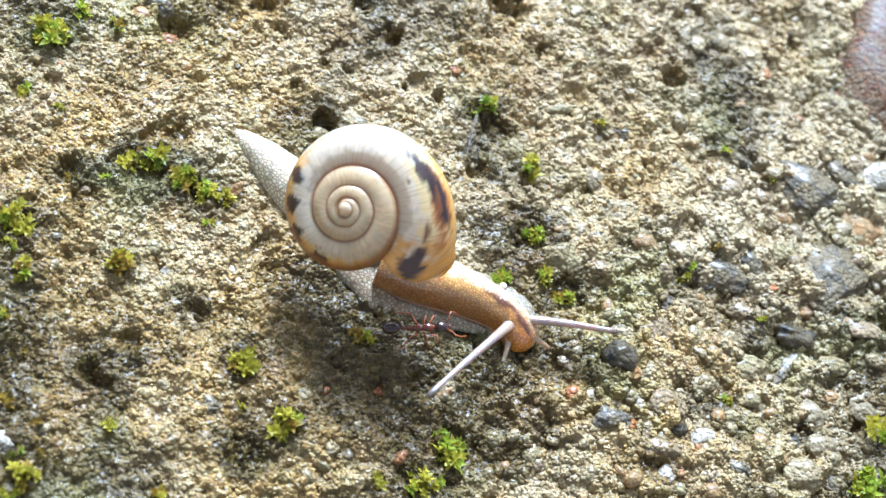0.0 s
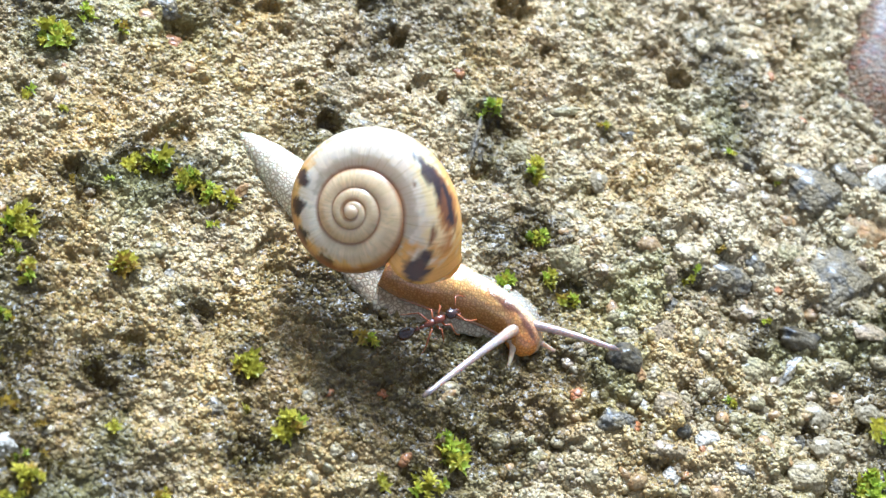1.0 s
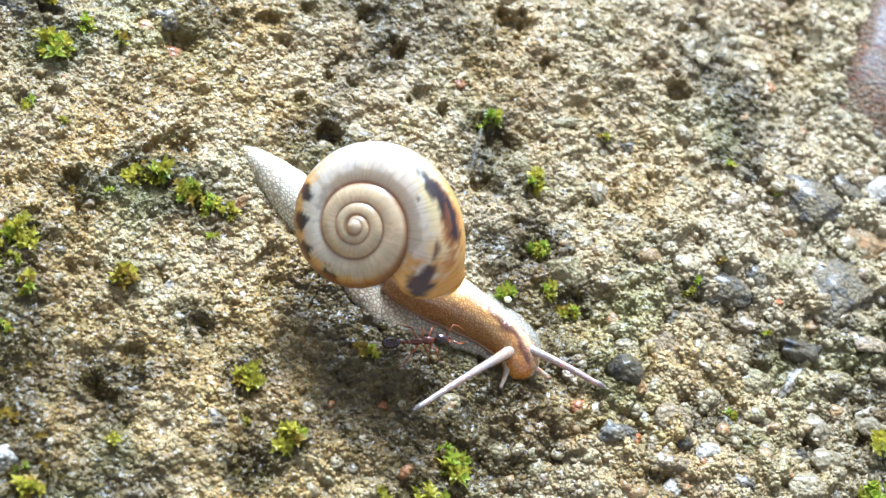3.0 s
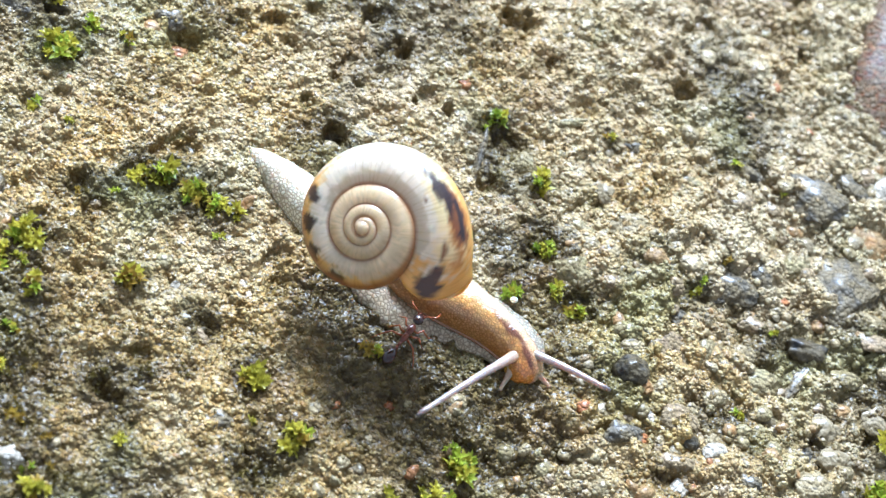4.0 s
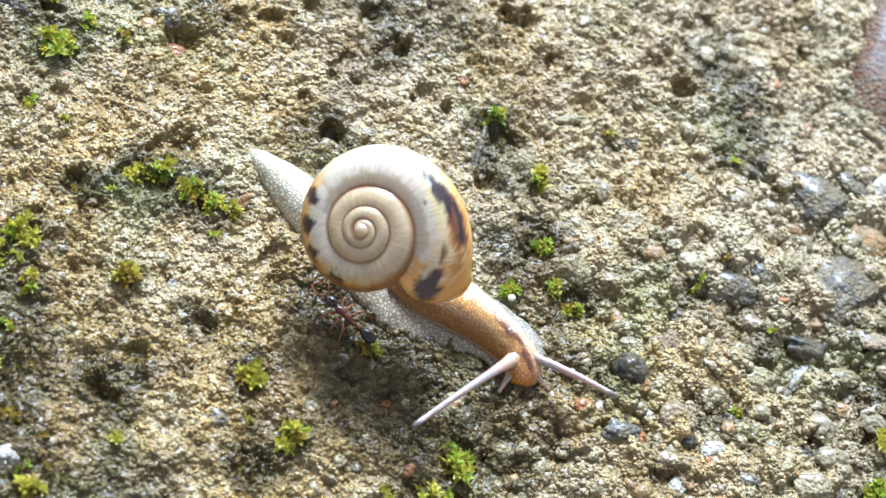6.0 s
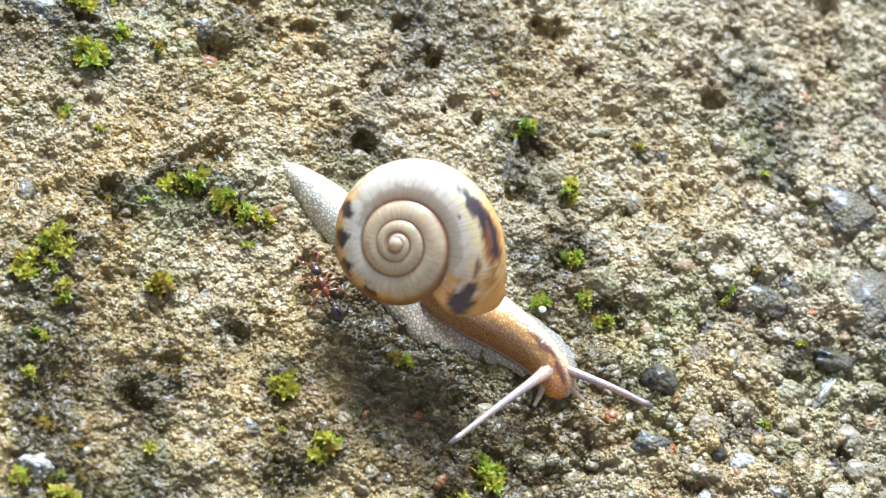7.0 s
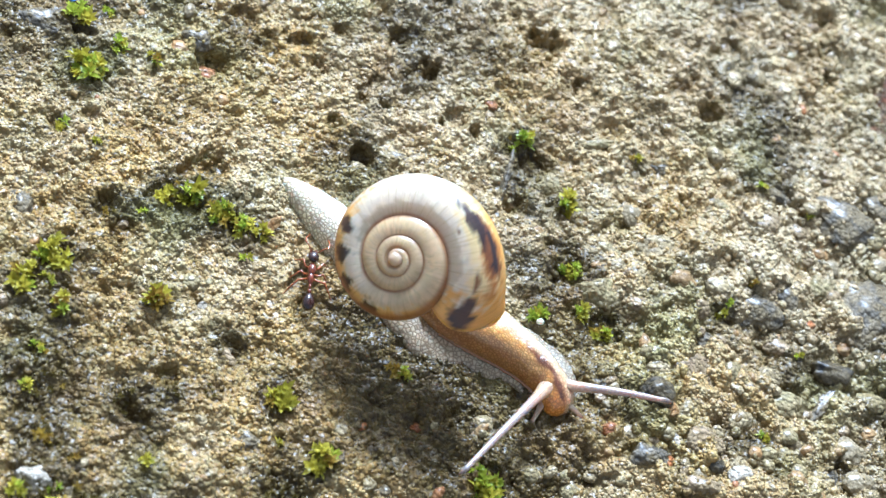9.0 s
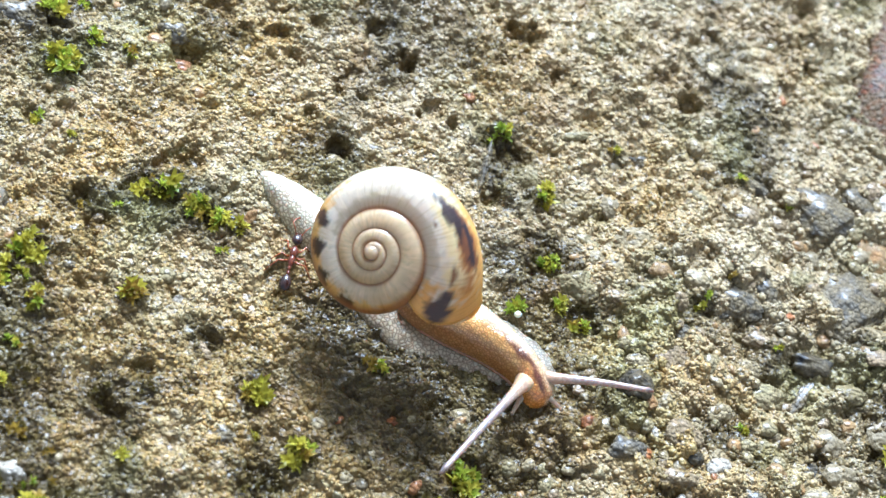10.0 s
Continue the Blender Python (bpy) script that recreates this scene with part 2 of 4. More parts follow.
def tube(points, radii, seg=10):
    """Verts and faces of a round tube in millimetres along points."""
    p, verts = [Vector(q) for q in points], []
    for i, q in enumerate(p):
        way = (p[min(i + 1, len(p) - 1)] - p[max(i - 1, 0)]).normalized()
        side = way.cross(Vector((0, 0, 1)) if abs(way.z) < 0.9 else Vector((1, 0, 0))).normalized()
        up = side.cross(way)
        for j in range(seg):
            a = 2 * math.pi * j / seg
            verts.append((q + (side * math.cos(a) + up * math.sin(a)) * radii[i]) * MM)
    return verts, ring_faces(len(p), seg)


def ball(centre, radii, turn=0, rings=12, seg=16, shape=None):
    """Verts and faces of an ellipsoid in millimetres; shape(x, y, z) may bend the unit ball."""
    verts, c, s = [], math.cos(turn), math.sin(turn)
    for i in range(rings + 1):
        a = math.pi * (0.015 + 0.97 * i / rings)
        for j in range(seg):
            b_ = 2 * math.pi * j / seg
            q = (math.cos(a), math.sin(a) * math.cos(b_), math.sin(a) * math.sin(b_))
            if shape:
                q = shape(*q)
            x, y, z = (q[k] * radii[k] for k in range(3))
            verts.append(Vector((centre[0] + x * c - z * s, centre[1] + y, centre[2] + x * s + z * c)) * MM)
    return verts, ring_faces(rings + 1, seg)


def joined(*pieces):
    verts, faces = [], []
    for v, f in pieces:
        n = len(verts)
        verts += list(v)
        faces += [tuple(k + n for k in q) for q in f]
    return verts, faces


# ---- the ground: one sheet of weathered concrete, fine near the snail ----
rng = np.random.default_rng(7)
TABLE = rng.random((256, 256, 4))


def lattice(x, y, size, layer):
    """Smooth random field, 0 to 1, with features of that size."""
    u, v = (0.8 * x - 0.6 * y) / size, (0.6 * x + 0.8 * y) / size
    i, j = np.floor(u).astype(int), np.floor(v).astype(int)
    f, g = u - i, v - j
    f, g = f * f * (3 - 2 * f), g * g * (3 - 2 * g)
    at = lambda a, b_: TABLE[a & 255, b_ & 255, layer]
    return (at(i, j) * (1 - f) + at(i + 1, j) * f) * (1 - g) + (at(i, j + 1) * (1 - f) + at(i + 1, j + 1) * f) * g


def grains(x, y, size, shift):
    """Rounded grains: dome height 0 to 1 and a random number for each grain."""
    c, q = math.cos(shift), math.sin(shift)
    u, v = (x * c - y * q) / size + shift, (x * q + y * c) / size + shift * 1.7
    i, j = np.floor(u).astype(int), np.floor(v).astype(int)
    best, tone, tall = np.full(x.shape, 9.0), np.zeros(x.shape), np.zeros(x.shape)
    for a in (-1, 0, 1):
        for b_ in (-1, 0, 1):
            q = TABLE[(i + a) & 255, (j + b_) & 255]
            d = (i + a + q[..., 0] - u) ** 2 + (j + b_ + q[..., 1] - v) ** 2
            near = d < best
            best, tone, tall = np.where(near, d, best), np.where(near, q[..., 2], tone), np.where(near, q[..., 3], tall)
    return np.sqrt(np.clip(1 - best / 0.55, 0, 1)) * (0.35 + 0.65 * tall), tone


PITS = []


def pit(x, y, r, deep):
    PITS.append((x, y, r, deep))


pit(-5.2, 25.1, 1.39, 2.6)
pit(-3.9, 18.7, 0.70, 1.8)
pit(-0.4, 17.9, 0.89, 2.2)
pit(25.8, 25.2, 1.90, 3.0)
pit(7.4, 30.9, 2.66, 3.5)
pit(-12.8, 20.3, 1.14, 1.8)
pit(-12.8, 12.9, 1.65, 2.2)
pit(-9.0, 28.3, 1.65, 2.0)
pit(11.4, 25.8, 1.14, 1.6)
pit(-29.0, 21.9, 2.15, 2.2)
pit(-30.4, 8.5, 1.39, 1.6)
pit(-34.9, -17.6, 1.4, 1.2)
pit(-19.2, -25.1, 2.66, 1.8)
pit(-38.6, 2.7, 1.52, 1.6)
pit(-24.8, -10.3, 1.77, 1.4)
pit(-28.1, 9.0, 1.65, 1.5)
pit(-10.1, 19.9, 0.89, 1.4)
pit(27.0, 32.9, 1.27, 1.5)
pit(-15.7, 17.0, 0.89, 1.2)
pit(-31.2, 4.2, 2.53, 1.4)
pit(5.9, 15.5, 2.15, 2.0)
pit(9.4, 3.1, 2.28, 1.8)
pit(13.0, -3.0, 2.28, 1.4)
pit(-44.7, 11.6, 1.52, 1.4)
pit(-22.9, 25.3, 1.90, 1.3)
pit(-33.1, -19.4, 1.52, 1.2)
pit(35.8, 14.2, 1.27, 1.6)
pit(3.4, 9.9, 1.52, 1.8)
pit(-10.0, -14.0, 1.90, 1.2)
pit(-1.4, -13.5, 2.53, 1.0)
pit(-31.3, -14.3, 1.65, 1.0)
pit(-17.7, -4.4, 1.01, 0.9)


TUFTS = []  # moss: place, radius, number of shoots, dryness


def tuft(x, y, r, shoots, dry):
    TUFTS.append((x, y, r, shoots, dry))


tuft(-41.5, 18.6, 2.30, 8, 0.25)
tuft(-38.5, 21.7, 1.15, 3, 0.2)
tuft(-34.8, 20.8, 0.92, 2, 0.45)
tuft(-32.6, 4.9, 1.27, 3, 0.75)
tuft(-30.3, 5.3, 1.38, 3, 0.35)
tuft(-27.4, 3.9, 1.27, 4, 0.5)
tuft(-27.0, 3.2, 1.25, 4, 0.4)
tuft(-25.0, 2.6, 1.3, 5, 0.5)
tuft(-22.9, 2.1, 1.1, 3, 0.6)
tuft(-24.2, -0.8, 0.58, 1, 0.5)
tuft(-43.4, -3.6, 1.96, 7, 0.4)
tuft(-43.6, -6.6, 0.92, 2, 0.3)
tuft(-42.2, -8.9, 1.15, 3, 0.5)
tuft(-32.8, -6.7, 1.38, 4, 0.7)
tuft(-20.4, -15.9, 1.73, 6, 0.5)
tuft(-20.2, -20.7, 0.46, 1, 0.6)
tuft(-16.2, -21.8, 1.73, 5, 0.45)
tuft(0.7, -22.7, 1.84, 6, 0.3)
tuft(-0.7, -21.0, 0.69, 1, 0.3)
tuft(-6.7, -26.6, 1.04, 2, 0.25)
tuft(-2.4, -26.7, 2.42, 5, 0.45)
tuft(5.1, 18.0, 1.04, 3, 0.2)
tuft(3.8, 16.7, 0.46, 1, 0.3)
tuft(9.6, 10.8, 1.38, 3, 0.4)
tuft(6.1, -2.8, 1.1, 3, 0.2)
tuft(10.6, -2.0, 1.2, 3, 0.45)
tuft(12.9, -3.9, 1.25, 4, 0.5)
tuft(9.8, 3.0, 1.25, 5, 0.35)
tuft(-7.9, -11.6, 0.85, 3, 0.3)
tuft(-9.2, -11.1, 0.81, 2, 0.6)
tuft(46.2, -14.9, 1.96, 3, 0.1)
tuft(44.2, -22.1, 2.65, 10, 0.1)
tuft(34.5, -3.4, 0.46, 1, 0.1)
tuft(30.0, -13.4, 0.58, 2, 0.4)
tuft(29.5, 3.7, 0.46, 1, 0.7)
tuft(-32.7, -23.7, 0.92, 2, 0.5)
tuft(-42.4, -22.5, 1.04, 2, 0.9)
tuft(-43.8, -13.5, 0.69, 2, 0.3)
tuft(-41.1, -27.6, 0.81, 1, 0.3)
tuft(-27.7, -30.1, 1.04, 2, 0.7)
tuft(-40.1, -30.2, 1.38, 4, 0.5)
tuft(-42.1, -32.0, 0.92, 2, 0.3)
tuft(-43.7, 11.6, 0.81, 2, 0.3)
tuft(-39.9, 9.7, 0.46, 1, 0.3)
tuft(31.3, 15.7, 0.46, 1, 0.1)
tuft(36.6, 13.2, 0.46, 1, 0.1)
tuft(-42.8, 25.1, 1.73, 4, 0.3)
tuft(-39.7, 26.4, 0.92, 2, 0.3)
tuft(-46.0, -6.8, 1.73, 5, 0.5)
tuft(-44.6, -17.5, 0.81, 2, 0.4)
tuft(-39.5, -24.6, 0.58, 1, 0.9)
tuft(-34.8, 2.3, 0.52, 1, 0.3)
tuft(26.0, -0.2, 0.58, 1, 0.4)
tuft(17.0, 17.1, 0.81, 1, 0.6)
tuft(-44.5, -27.9, 1.15, 3, 0.5)
tuft(26.7, 0.9, 0.46, 1, 0.3)
tuft(-43.7, -17.1, 1.6, 6, 2.0)
tuft(-41.6, -16.2, 1.2, 5, 2.0)
tuft(-43.4, -14.1, 1.3, 6, 2.0)
tuft(-35.1, -17.5, 1.2, 5, 2.0)
tuft(-19.7, -25.6, 1.5, 6, 2.0)
tuft(-30.6, -16.3, 0.9, 5, 2.0)
tuft(9.2, 3.4, 1.5, 6, 2.0)
tuft(10.4, 2.4, 1.2, 5, 2.0)
tuft(10.6, -2.0, 1.3, 6, 2.0)
tuft(12.7, -2.7, 1.2, 5, 2.0)
tuft(-25.4, 2.9, 1.6, 6, 2.0)
tuft(-28.1, 4.8, 1.3, 6, 2.0)
tuft(-31.6, 5.5, 1.2, 5, 2.0)
tuft(-38.6, -28.1, 1.4, 6, 2.0)
tuft(-27.0, -15.8, 0.9, 5, 2.0)
tuft(3.5, 17.4, 1.0, 5, 2.0)
tuft(-42.8, -21.4, 1.2, 5, 2.0)
tuft(-42.8, -27.4, 1.4, 6, 2.0)
tuft(-42.7, -2.9, 1.3, 6, 2.0)
tuft(-32.5, -6.4, 0.8, 5, 2.0)
tuft(-20.6, -15.9, 1.0, 5, 2.0)
tuft(-15.7, -21.9, 1.2, 5, 2.0)
tuft(-38.1, 2.6, 1.0, 5, 2.0)
tuft(0.7, -22.9, 1.3, 6, 2.0)


STAINS_AND_SHADE = [  # dark mossy film, last row shade by the foot: place, reach in x and y, strength
    (5.0, 13.2, 3.4, 5.0, 0.65),
    (9.0, 4.0, 4.0, 3.8, 0.5),
    (11.8, -2.1, 4.0, 2.4, 0.4),
    (-29.8, 4.5, 6.0, 3.5, 0.40),
    (-43.2, -16.4, 4.5, 5.0, 0.40),
    (-19.7, -25.3, 3.2, 2.2, 0.45),
    (-25.1, -10.1, 2.5, 1.8, 0.40),
    (-35.1, -17.3, 2.2, 1.8, 0.40),
    (-13.2, 12.7, 2.6, 2.0, 0.40),
    (-43.2, -23.5, 3.5, 3.0, 0.30),
    (-9.3, 29.6, 3.4, 2.6, 0.35),
    (-38.1, 2.6, 3.0, 1.6, 0.35),
    (32.4, 16.2, 3.5, 1.5, 0.35),
    (35.7, -6.1, 3.0, 1.2, 0.30),
    # shade beside the foot, drawn with the same film
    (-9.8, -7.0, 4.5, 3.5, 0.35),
]


def relief(x, y):
    """Height, grain tone, algae with the snail's shade, lime bloom with sheen, and hollowness of the concrete; heights
    in millimetres.
    """
    wx = x + 0.9 * (lattice(x, y, 2.9, 0) - 0.5) + 0.26 * (lattice(x, y, 0.6, 2) - 0.5)
    wy = y + 0.9 * (lattice(x, y, 2.9, 1) - 0.5) + 0.26 * (lattice(x, y, 0.6, 3) - 0.5)
    rough = np.clip((0.75 * x - 0.65 * y + 2) / 26, 0, 1)  # coarser rubble ahead of the snail
    near = np.exp(-((x + 5) ** 2 + (y + 3) ** 2) / 300)
    h = (2.0 * (lattice(x, y, 17, 0) - 0.5) + 1.2 * (lattice(x, y, 6, 1) - 0.5)) * (1 - 0.6 * near)
    clod = lattice(wx, wy, 2.3, 2) - 0.5
    knob = lattice(wx + 7, wy, 1.15, 3) - 0.5
    crumb = lattice(wx, wy + 5, 0.62, 1) - 0.5
    lumps = (0.7 + 1.0 * rough) * clod + 0.66 * knob + 0.4 * crumb
    big, tone_big = grains(wx, wy, 2.6, 0.3)
    mid, tone_mid = grains(wx, wy, 1.05, 5.1)
    fine, tone_fine = grains(wx, wy, 0.55, 9.7)
    tiny, tone_tiny = grains(wx, wy, 0.36, 3.3)
    sets = (0.3 + 0.5 * rough) * big * (tone_big > 0.6) + 0.38 * mid * (tone_mid > 0.45) + 0.26 * fine + 0.15 * tiny
    h = h + (1 - 0.35 * near) * lumps + sets
    # mask of crevices and pits, darkened in colour as shade would
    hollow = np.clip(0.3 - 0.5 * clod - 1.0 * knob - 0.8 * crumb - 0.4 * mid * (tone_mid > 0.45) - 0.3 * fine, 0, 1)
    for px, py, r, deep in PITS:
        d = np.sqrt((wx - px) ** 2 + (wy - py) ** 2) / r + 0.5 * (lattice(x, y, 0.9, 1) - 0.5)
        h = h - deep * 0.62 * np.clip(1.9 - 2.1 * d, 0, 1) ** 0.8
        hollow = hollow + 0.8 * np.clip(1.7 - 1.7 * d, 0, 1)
    small, pick = grains(wx, wy, 3.0, 2.2)
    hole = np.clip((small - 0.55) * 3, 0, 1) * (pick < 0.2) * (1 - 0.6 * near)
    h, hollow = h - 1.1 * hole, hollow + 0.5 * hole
    algae_shade = 0.9 * lattice(x, y, 5.0, 3) * lattice(x, y, 13, 2) + 0.06 * np.clip((-0.6 * x - 0.8 * y - 8) / 30, 0, 1)
    shade_film = np.exp(-((wx + 1.0) / 13.0) ** 4 - ((wy + 15.5 + 0.1 * wx) / 8.5) ** 4)
    shade_film = np.maximum(shade_film, 0.7 * np.exp(-(((wx + 12.5) / 6.0) ** 2 + ((wy + 7.0) / 5.5) ** 2) ** 1.5))
    algae_shade = algae_shade + 0.72 * shade_film * (0.6 + 0.8 * lattice(x, y, 3.0, 0))  # brown algae film and the snail's cast shadow, put into the colour
    for sx, sy, rx, ry, much in STAINS_AND_SHADE:
        algae_shade = algae_shade + much * np.exp(-(((wx - sx) / rx) ** 2 + ((wy - sy) / ry) ** 2) ** 1.3) * (0.5 + lattice(x, y, 1.7, 2))
    for tx, ty, r, n, dry in TUFTS:
        algae_shade = algae_shade + 0.4 * np.exp(-((wx - tx) ** 2 + (wy - ty) ** 2) / (1.3 * r + 0.3) ** 2)
    # slope in x and y paints the far sheen; snail's shade is kept darker
    lime_sheen = -0.5 * shade_film + 0.5 * lattice(x, y, 11, 1) + 0.3 * lattice(wx, wy, 3.1, 0) + 0.12 + 0.25 * np.clip((0.35 * x + 0.8 * y) / 38, -0.3, 1) + 0.15 * rough
    tone = np.where((tone_big > 0.6) & (big > 0.3) & (rough > 0.3), tone_big * 2.2 - 1.2, np.where((mid > 0.22) & (tone_mid > 0.4), tone_mid * 1.5 - 0.5, tone_fine))
    return h, np.clip(tone, 0, 1), np.clip(algae_shade, 0, 1), np.clip(lime_sheen, 0, 1), np.clip(hollow, 0, 1)


def axis(low, high, step):
    inner = np.arange(low, high, step)
    out = np.cumsum(step * 1.55 ** np.arange(1, 28))
    return np.concatenate([low - out[::-1], inner, inner[-1] + out])


SHEET = {}


def build_ground():
    xs, ys = axis(-54.0, 56.0, 0.12), axis(-36.0, 48.0, 0.12)
    x, y = np.meshgrid(xs, ys)
    h, *shades = relief(x, y)
    far = np.clip((np.maximum(abs(x), abs(y)) - 70) / 60, 0, 1)
    SHEET.update(x=xs, y=ys, h=h * (1 - far))
    for name, values, rest in zip(("grain", "algae_shade", "lime_sheen", "hollow"), shades, (0.4, 0, 0.4, 0.2)):
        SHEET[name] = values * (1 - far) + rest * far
    h = SHEET["h"]
    rows, cols = x.shape
    me = bpy.data.meshes.new("ground")
    me.vertices.add(rows * cols)
    me.vertices.foreach_set("co", (np.stack([x, y, h], -1) * MM).astype(np.float32).ravel())
    k = np.arange(rows * cols).reshape(rows, cols)
    quads = np.stack([k[:-1, :-1], k[:-1, 1:], k[1:, 1:], k[1:, :-1]], -1).reshape(-1, 4)
    me.loops.add(quads.size)
    me.loops.foreach_set("vertex_index", quads.ravel().astype(np.int32))
    me.polygons.add(len(quads))
    me.polygons.foreach_set("loop_start", np.arange(0, quads.size, 4, dtype=np.int32))
    me.polygons.foreach_set("use_smooth", np.ones(len(quads), bool))
    me.update(calc_edges=True)
    for name in ("grain", "algae_shade", "lime_sheen", "hollow"):
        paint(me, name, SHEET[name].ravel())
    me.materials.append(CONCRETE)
    return tagged(new("ground", me), "wet weathered concrete with sandy grains, pits and algae", "ground", kind="structure")


GROUND = build_ground()


def sample(name, x, y):
    """The sheet's value nearest to points in millimetres."""
    i = np.clip(np.searchsorted(SHEET["x"], x), 0, len(SHEET["x"]) - 1)
    j = np.clip(np.searchsorted(SHEET["y"], y), 0, len(SHEET["y"]) - 1)
    return SHEET[name][j, i]


def floor_at(x, y, spread=0.0):
    if not spread:
        return float(sample("h", np.array([x]), np.array([y]))[0])
    a = np.linspace(-spread, spread, 5)
    u, v = np.meshgrid(x + a, y + a)
    return float(np.mean(sample("h", u, v)))


def grain_shape(level, seed):
    bm = bmesh.new()
    bmesh.ops.create_icosphere(bm, subdivisions=level, radius=1.0)
    off = Vector((seed * 5.3, seed, 2.0))
    for v in bm.verts:
        v.co *= 1 + 0.35 * noise.noise(v.co * 1.1 + off) + 0.15 * noise.noise(v.co * 2.7 + off)
    bm.verts.index_update()
    co, tri = np.array([v.co[:] for v in bm.verts]), np.array([[v.index for v in f.verts] for f in bm.faces])
    bm.free()
    return co, tri


def build_sand():
    """Loose and half-bedded sand grains that cover the concrete round the snail, as one object."""
    draw = np.random.default_rng(21)
    cos, tris, shades, base = [], [], {"grain": [], "algae_shade": [], "lime_sheen": []}, 0
    for level, count, low, high, power in ((1, 30000, 0.15, 0.3, 1.4), (2, 5000, 0.28, 0.6, 2.2)):
        shapes = [grain_shape(level, k) for k in range(5)]
        for shape, tri in shapes:
            n = count // 5
            x, y = draw.uniform(-54, 56, n), draw.uniform(-36, 48, n)
            rough = np.clip((0.75 * x - 0.65 * y + 2) / 26, 0, 1)
            size = (low + (high - low) * draw.random(n) ** power) * (0.85 + 0.3 * rough)
            z = sample("h", x, y) + size * draw.uniform(-0.7, -0.1, n)
            spin, tip = draw.uniform(0, 6.28, n), draw.uniform(-0.6, 0.6, n)
            stretch = size[:, None] * np.stack([draw.uniform(0.8, 1.3, n), draw.uniform(0.7, 1.0, n), draw.uniform(0.6, 0.95, n)], 1)
            p = shape[None] * stretch[:, None]
            c, q = np.cos(tip)[:, None], np.sin(tip)[:, None]
            p = np.stack([p[..., 0] * c - p[..., 2] * q, p[..., 1], p[..., 0] * q + p[..., 2] * c], -1)
            c, q = np.cos(spin)[:, None], np.sin(spin)[:, None]
            p = np.stack([p[..., 0] * c - p[..., 1] * q + x[:, None], p[..., 0] * q + p[..., 1] * c + y[:, None], p[..., 2] + z[:, None]], -1)
            cos.append(p.reshape(-1, 3))
            tris.append((tri[None] + base + (np.arange(n) * len(shape))[:, None, None]).reshape(-1, 3))
            shades["grain"].append(np.repeat(0.15 + 0.83 * draw.random(n), len(shape)))
            for name in ("algae_shade", "lime_sheen"):
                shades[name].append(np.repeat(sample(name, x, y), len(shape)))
            base += n * len(shape)
    co, tri = np.concatenate(cos) * MM, np.concatenate(tris)
    me = bpy.data.meshes.new("sand_grains")
    me.vertices.add(len(co))
    me.vertices.foreach_set("co", co.astype(np.float32).ravel())
    me.loops.add(tri.size)
    me.loops.foreach_set("vertex_index", tri.ravel().astype(np.int32))
    me.polygons.add(len(tri))
    me.polygons.foreach_set("loop_start", np.arange(0, tri.size, 3, dtype=np.int32))
    me.polygons.foreach_set("use_smooth", np.ones(len(tri), bool))
    me.update(calc_edges=True)
    for name, values in shades.items():
        paint(me, name, np.concatenate(values))
    me.materials.append(SAND)
    return tagged(new("sand_grains", me), "wet tan, olive and grey sand grains bedded in concrete", "sand", kind="stuff")


build_sand()


# ---- stones set in the concrete ----
def stone_mesh(name, seed, sharp, level, mat):
    bm = bmesh.new()
    bmesh.ops.create_icosphere(bm, subdivisions=level, radius=1.0)
    dice = random.Random(seed)
    cuts = [(Vector((dice.gauss(0, 1), dice.gauss(0, 1), dice.gauss(0, 0.8))).normalized(), dice.uniform(0.55, 0.85)) for _ in range(9 if sharp else 4)]
    offset = Vector((seed * 3.1, seed * 1.7, 0))
    for v in bm.verts:
        for n, d in cuts:
            over = v.co.dot(n) - d
            if over > 0:
                v.co -= n * over * (0.92 if sharp else 0.6)
        v.co *= 1 + 0.24 * noise.noise(v.co * 1.6 + offset) + 0.1 * noise.noise(v.co * 4.5 + offset) + (0.05 * noise.noise(v.co * 9 + offset) if level > 3 else 0)
    me = bpy.data.meshes.new(name)
    bm.to_mesh(me)
    bm.free()
    me.materials.append(mat)
    me.polygons.foreach_set("use_smooth", [True] * len(me.polygons))
    return me


STONE_WORDS = {"milky": "smooth milky white pebble set in concrete", "slate": "wet grey stone set in the concrete", "black": "smooth wet black stone set in concrete", "quartz": "pale whitish quartz pebble set in concrete",
               "ochre": "orange-tan pebble set in the concrete", "umber": "rough brown stone set in the concrete", "olive": "olive-tan stone set in the concrete",
               "sand": "sand-coloured pebble set in the concrete", "rust": "rusty orange pebble set in concrete", "russet": "broad reddish-grey rock bedded in concrete"}
SHAPES = {}
dice = random.Random(3)


def stone(x, y, wide, deep, turn, tone, tall=0.0):
    sharp = tone in ("slate", "umber") or (tone == "black" and wide > 4)
    key = (tone, dice.randrange(3))
    if key not in SHAPES:
        SHAPES[key] = stone_mesh("stone", hash_of(tone) + key[1], sharp, 4, STONES[tone])
    ob = new("stone", SHAPES[key])
    sunk = -0.1 if tone == "black" else 0.5 if sharp else 0.38
    tall = tall or (0.5 if tone == "black" else 0.33) * min(wide, deep)
    ob.scale = (0.62 * wide * MM, 0.62 * deep * MM, tall * MM)
    ob.location = (x * MM, y * MM, (floor_at(x, y, 0.3 * min(wide, deep)) - sunk * tall) * MM)
    ob.rotation_euler = (dice.uniform(-0.12, 0.12), dice.uniform(-0.12, 0.12), radians(turn))
    size = "large " if wide * deep > 20 else ""
    return tagged(ob, size + STONE_WORDS[tone], "stone", group="stones in the concrete")


def hash_of(word):
    return sum(ord(c) for c in word) % 50


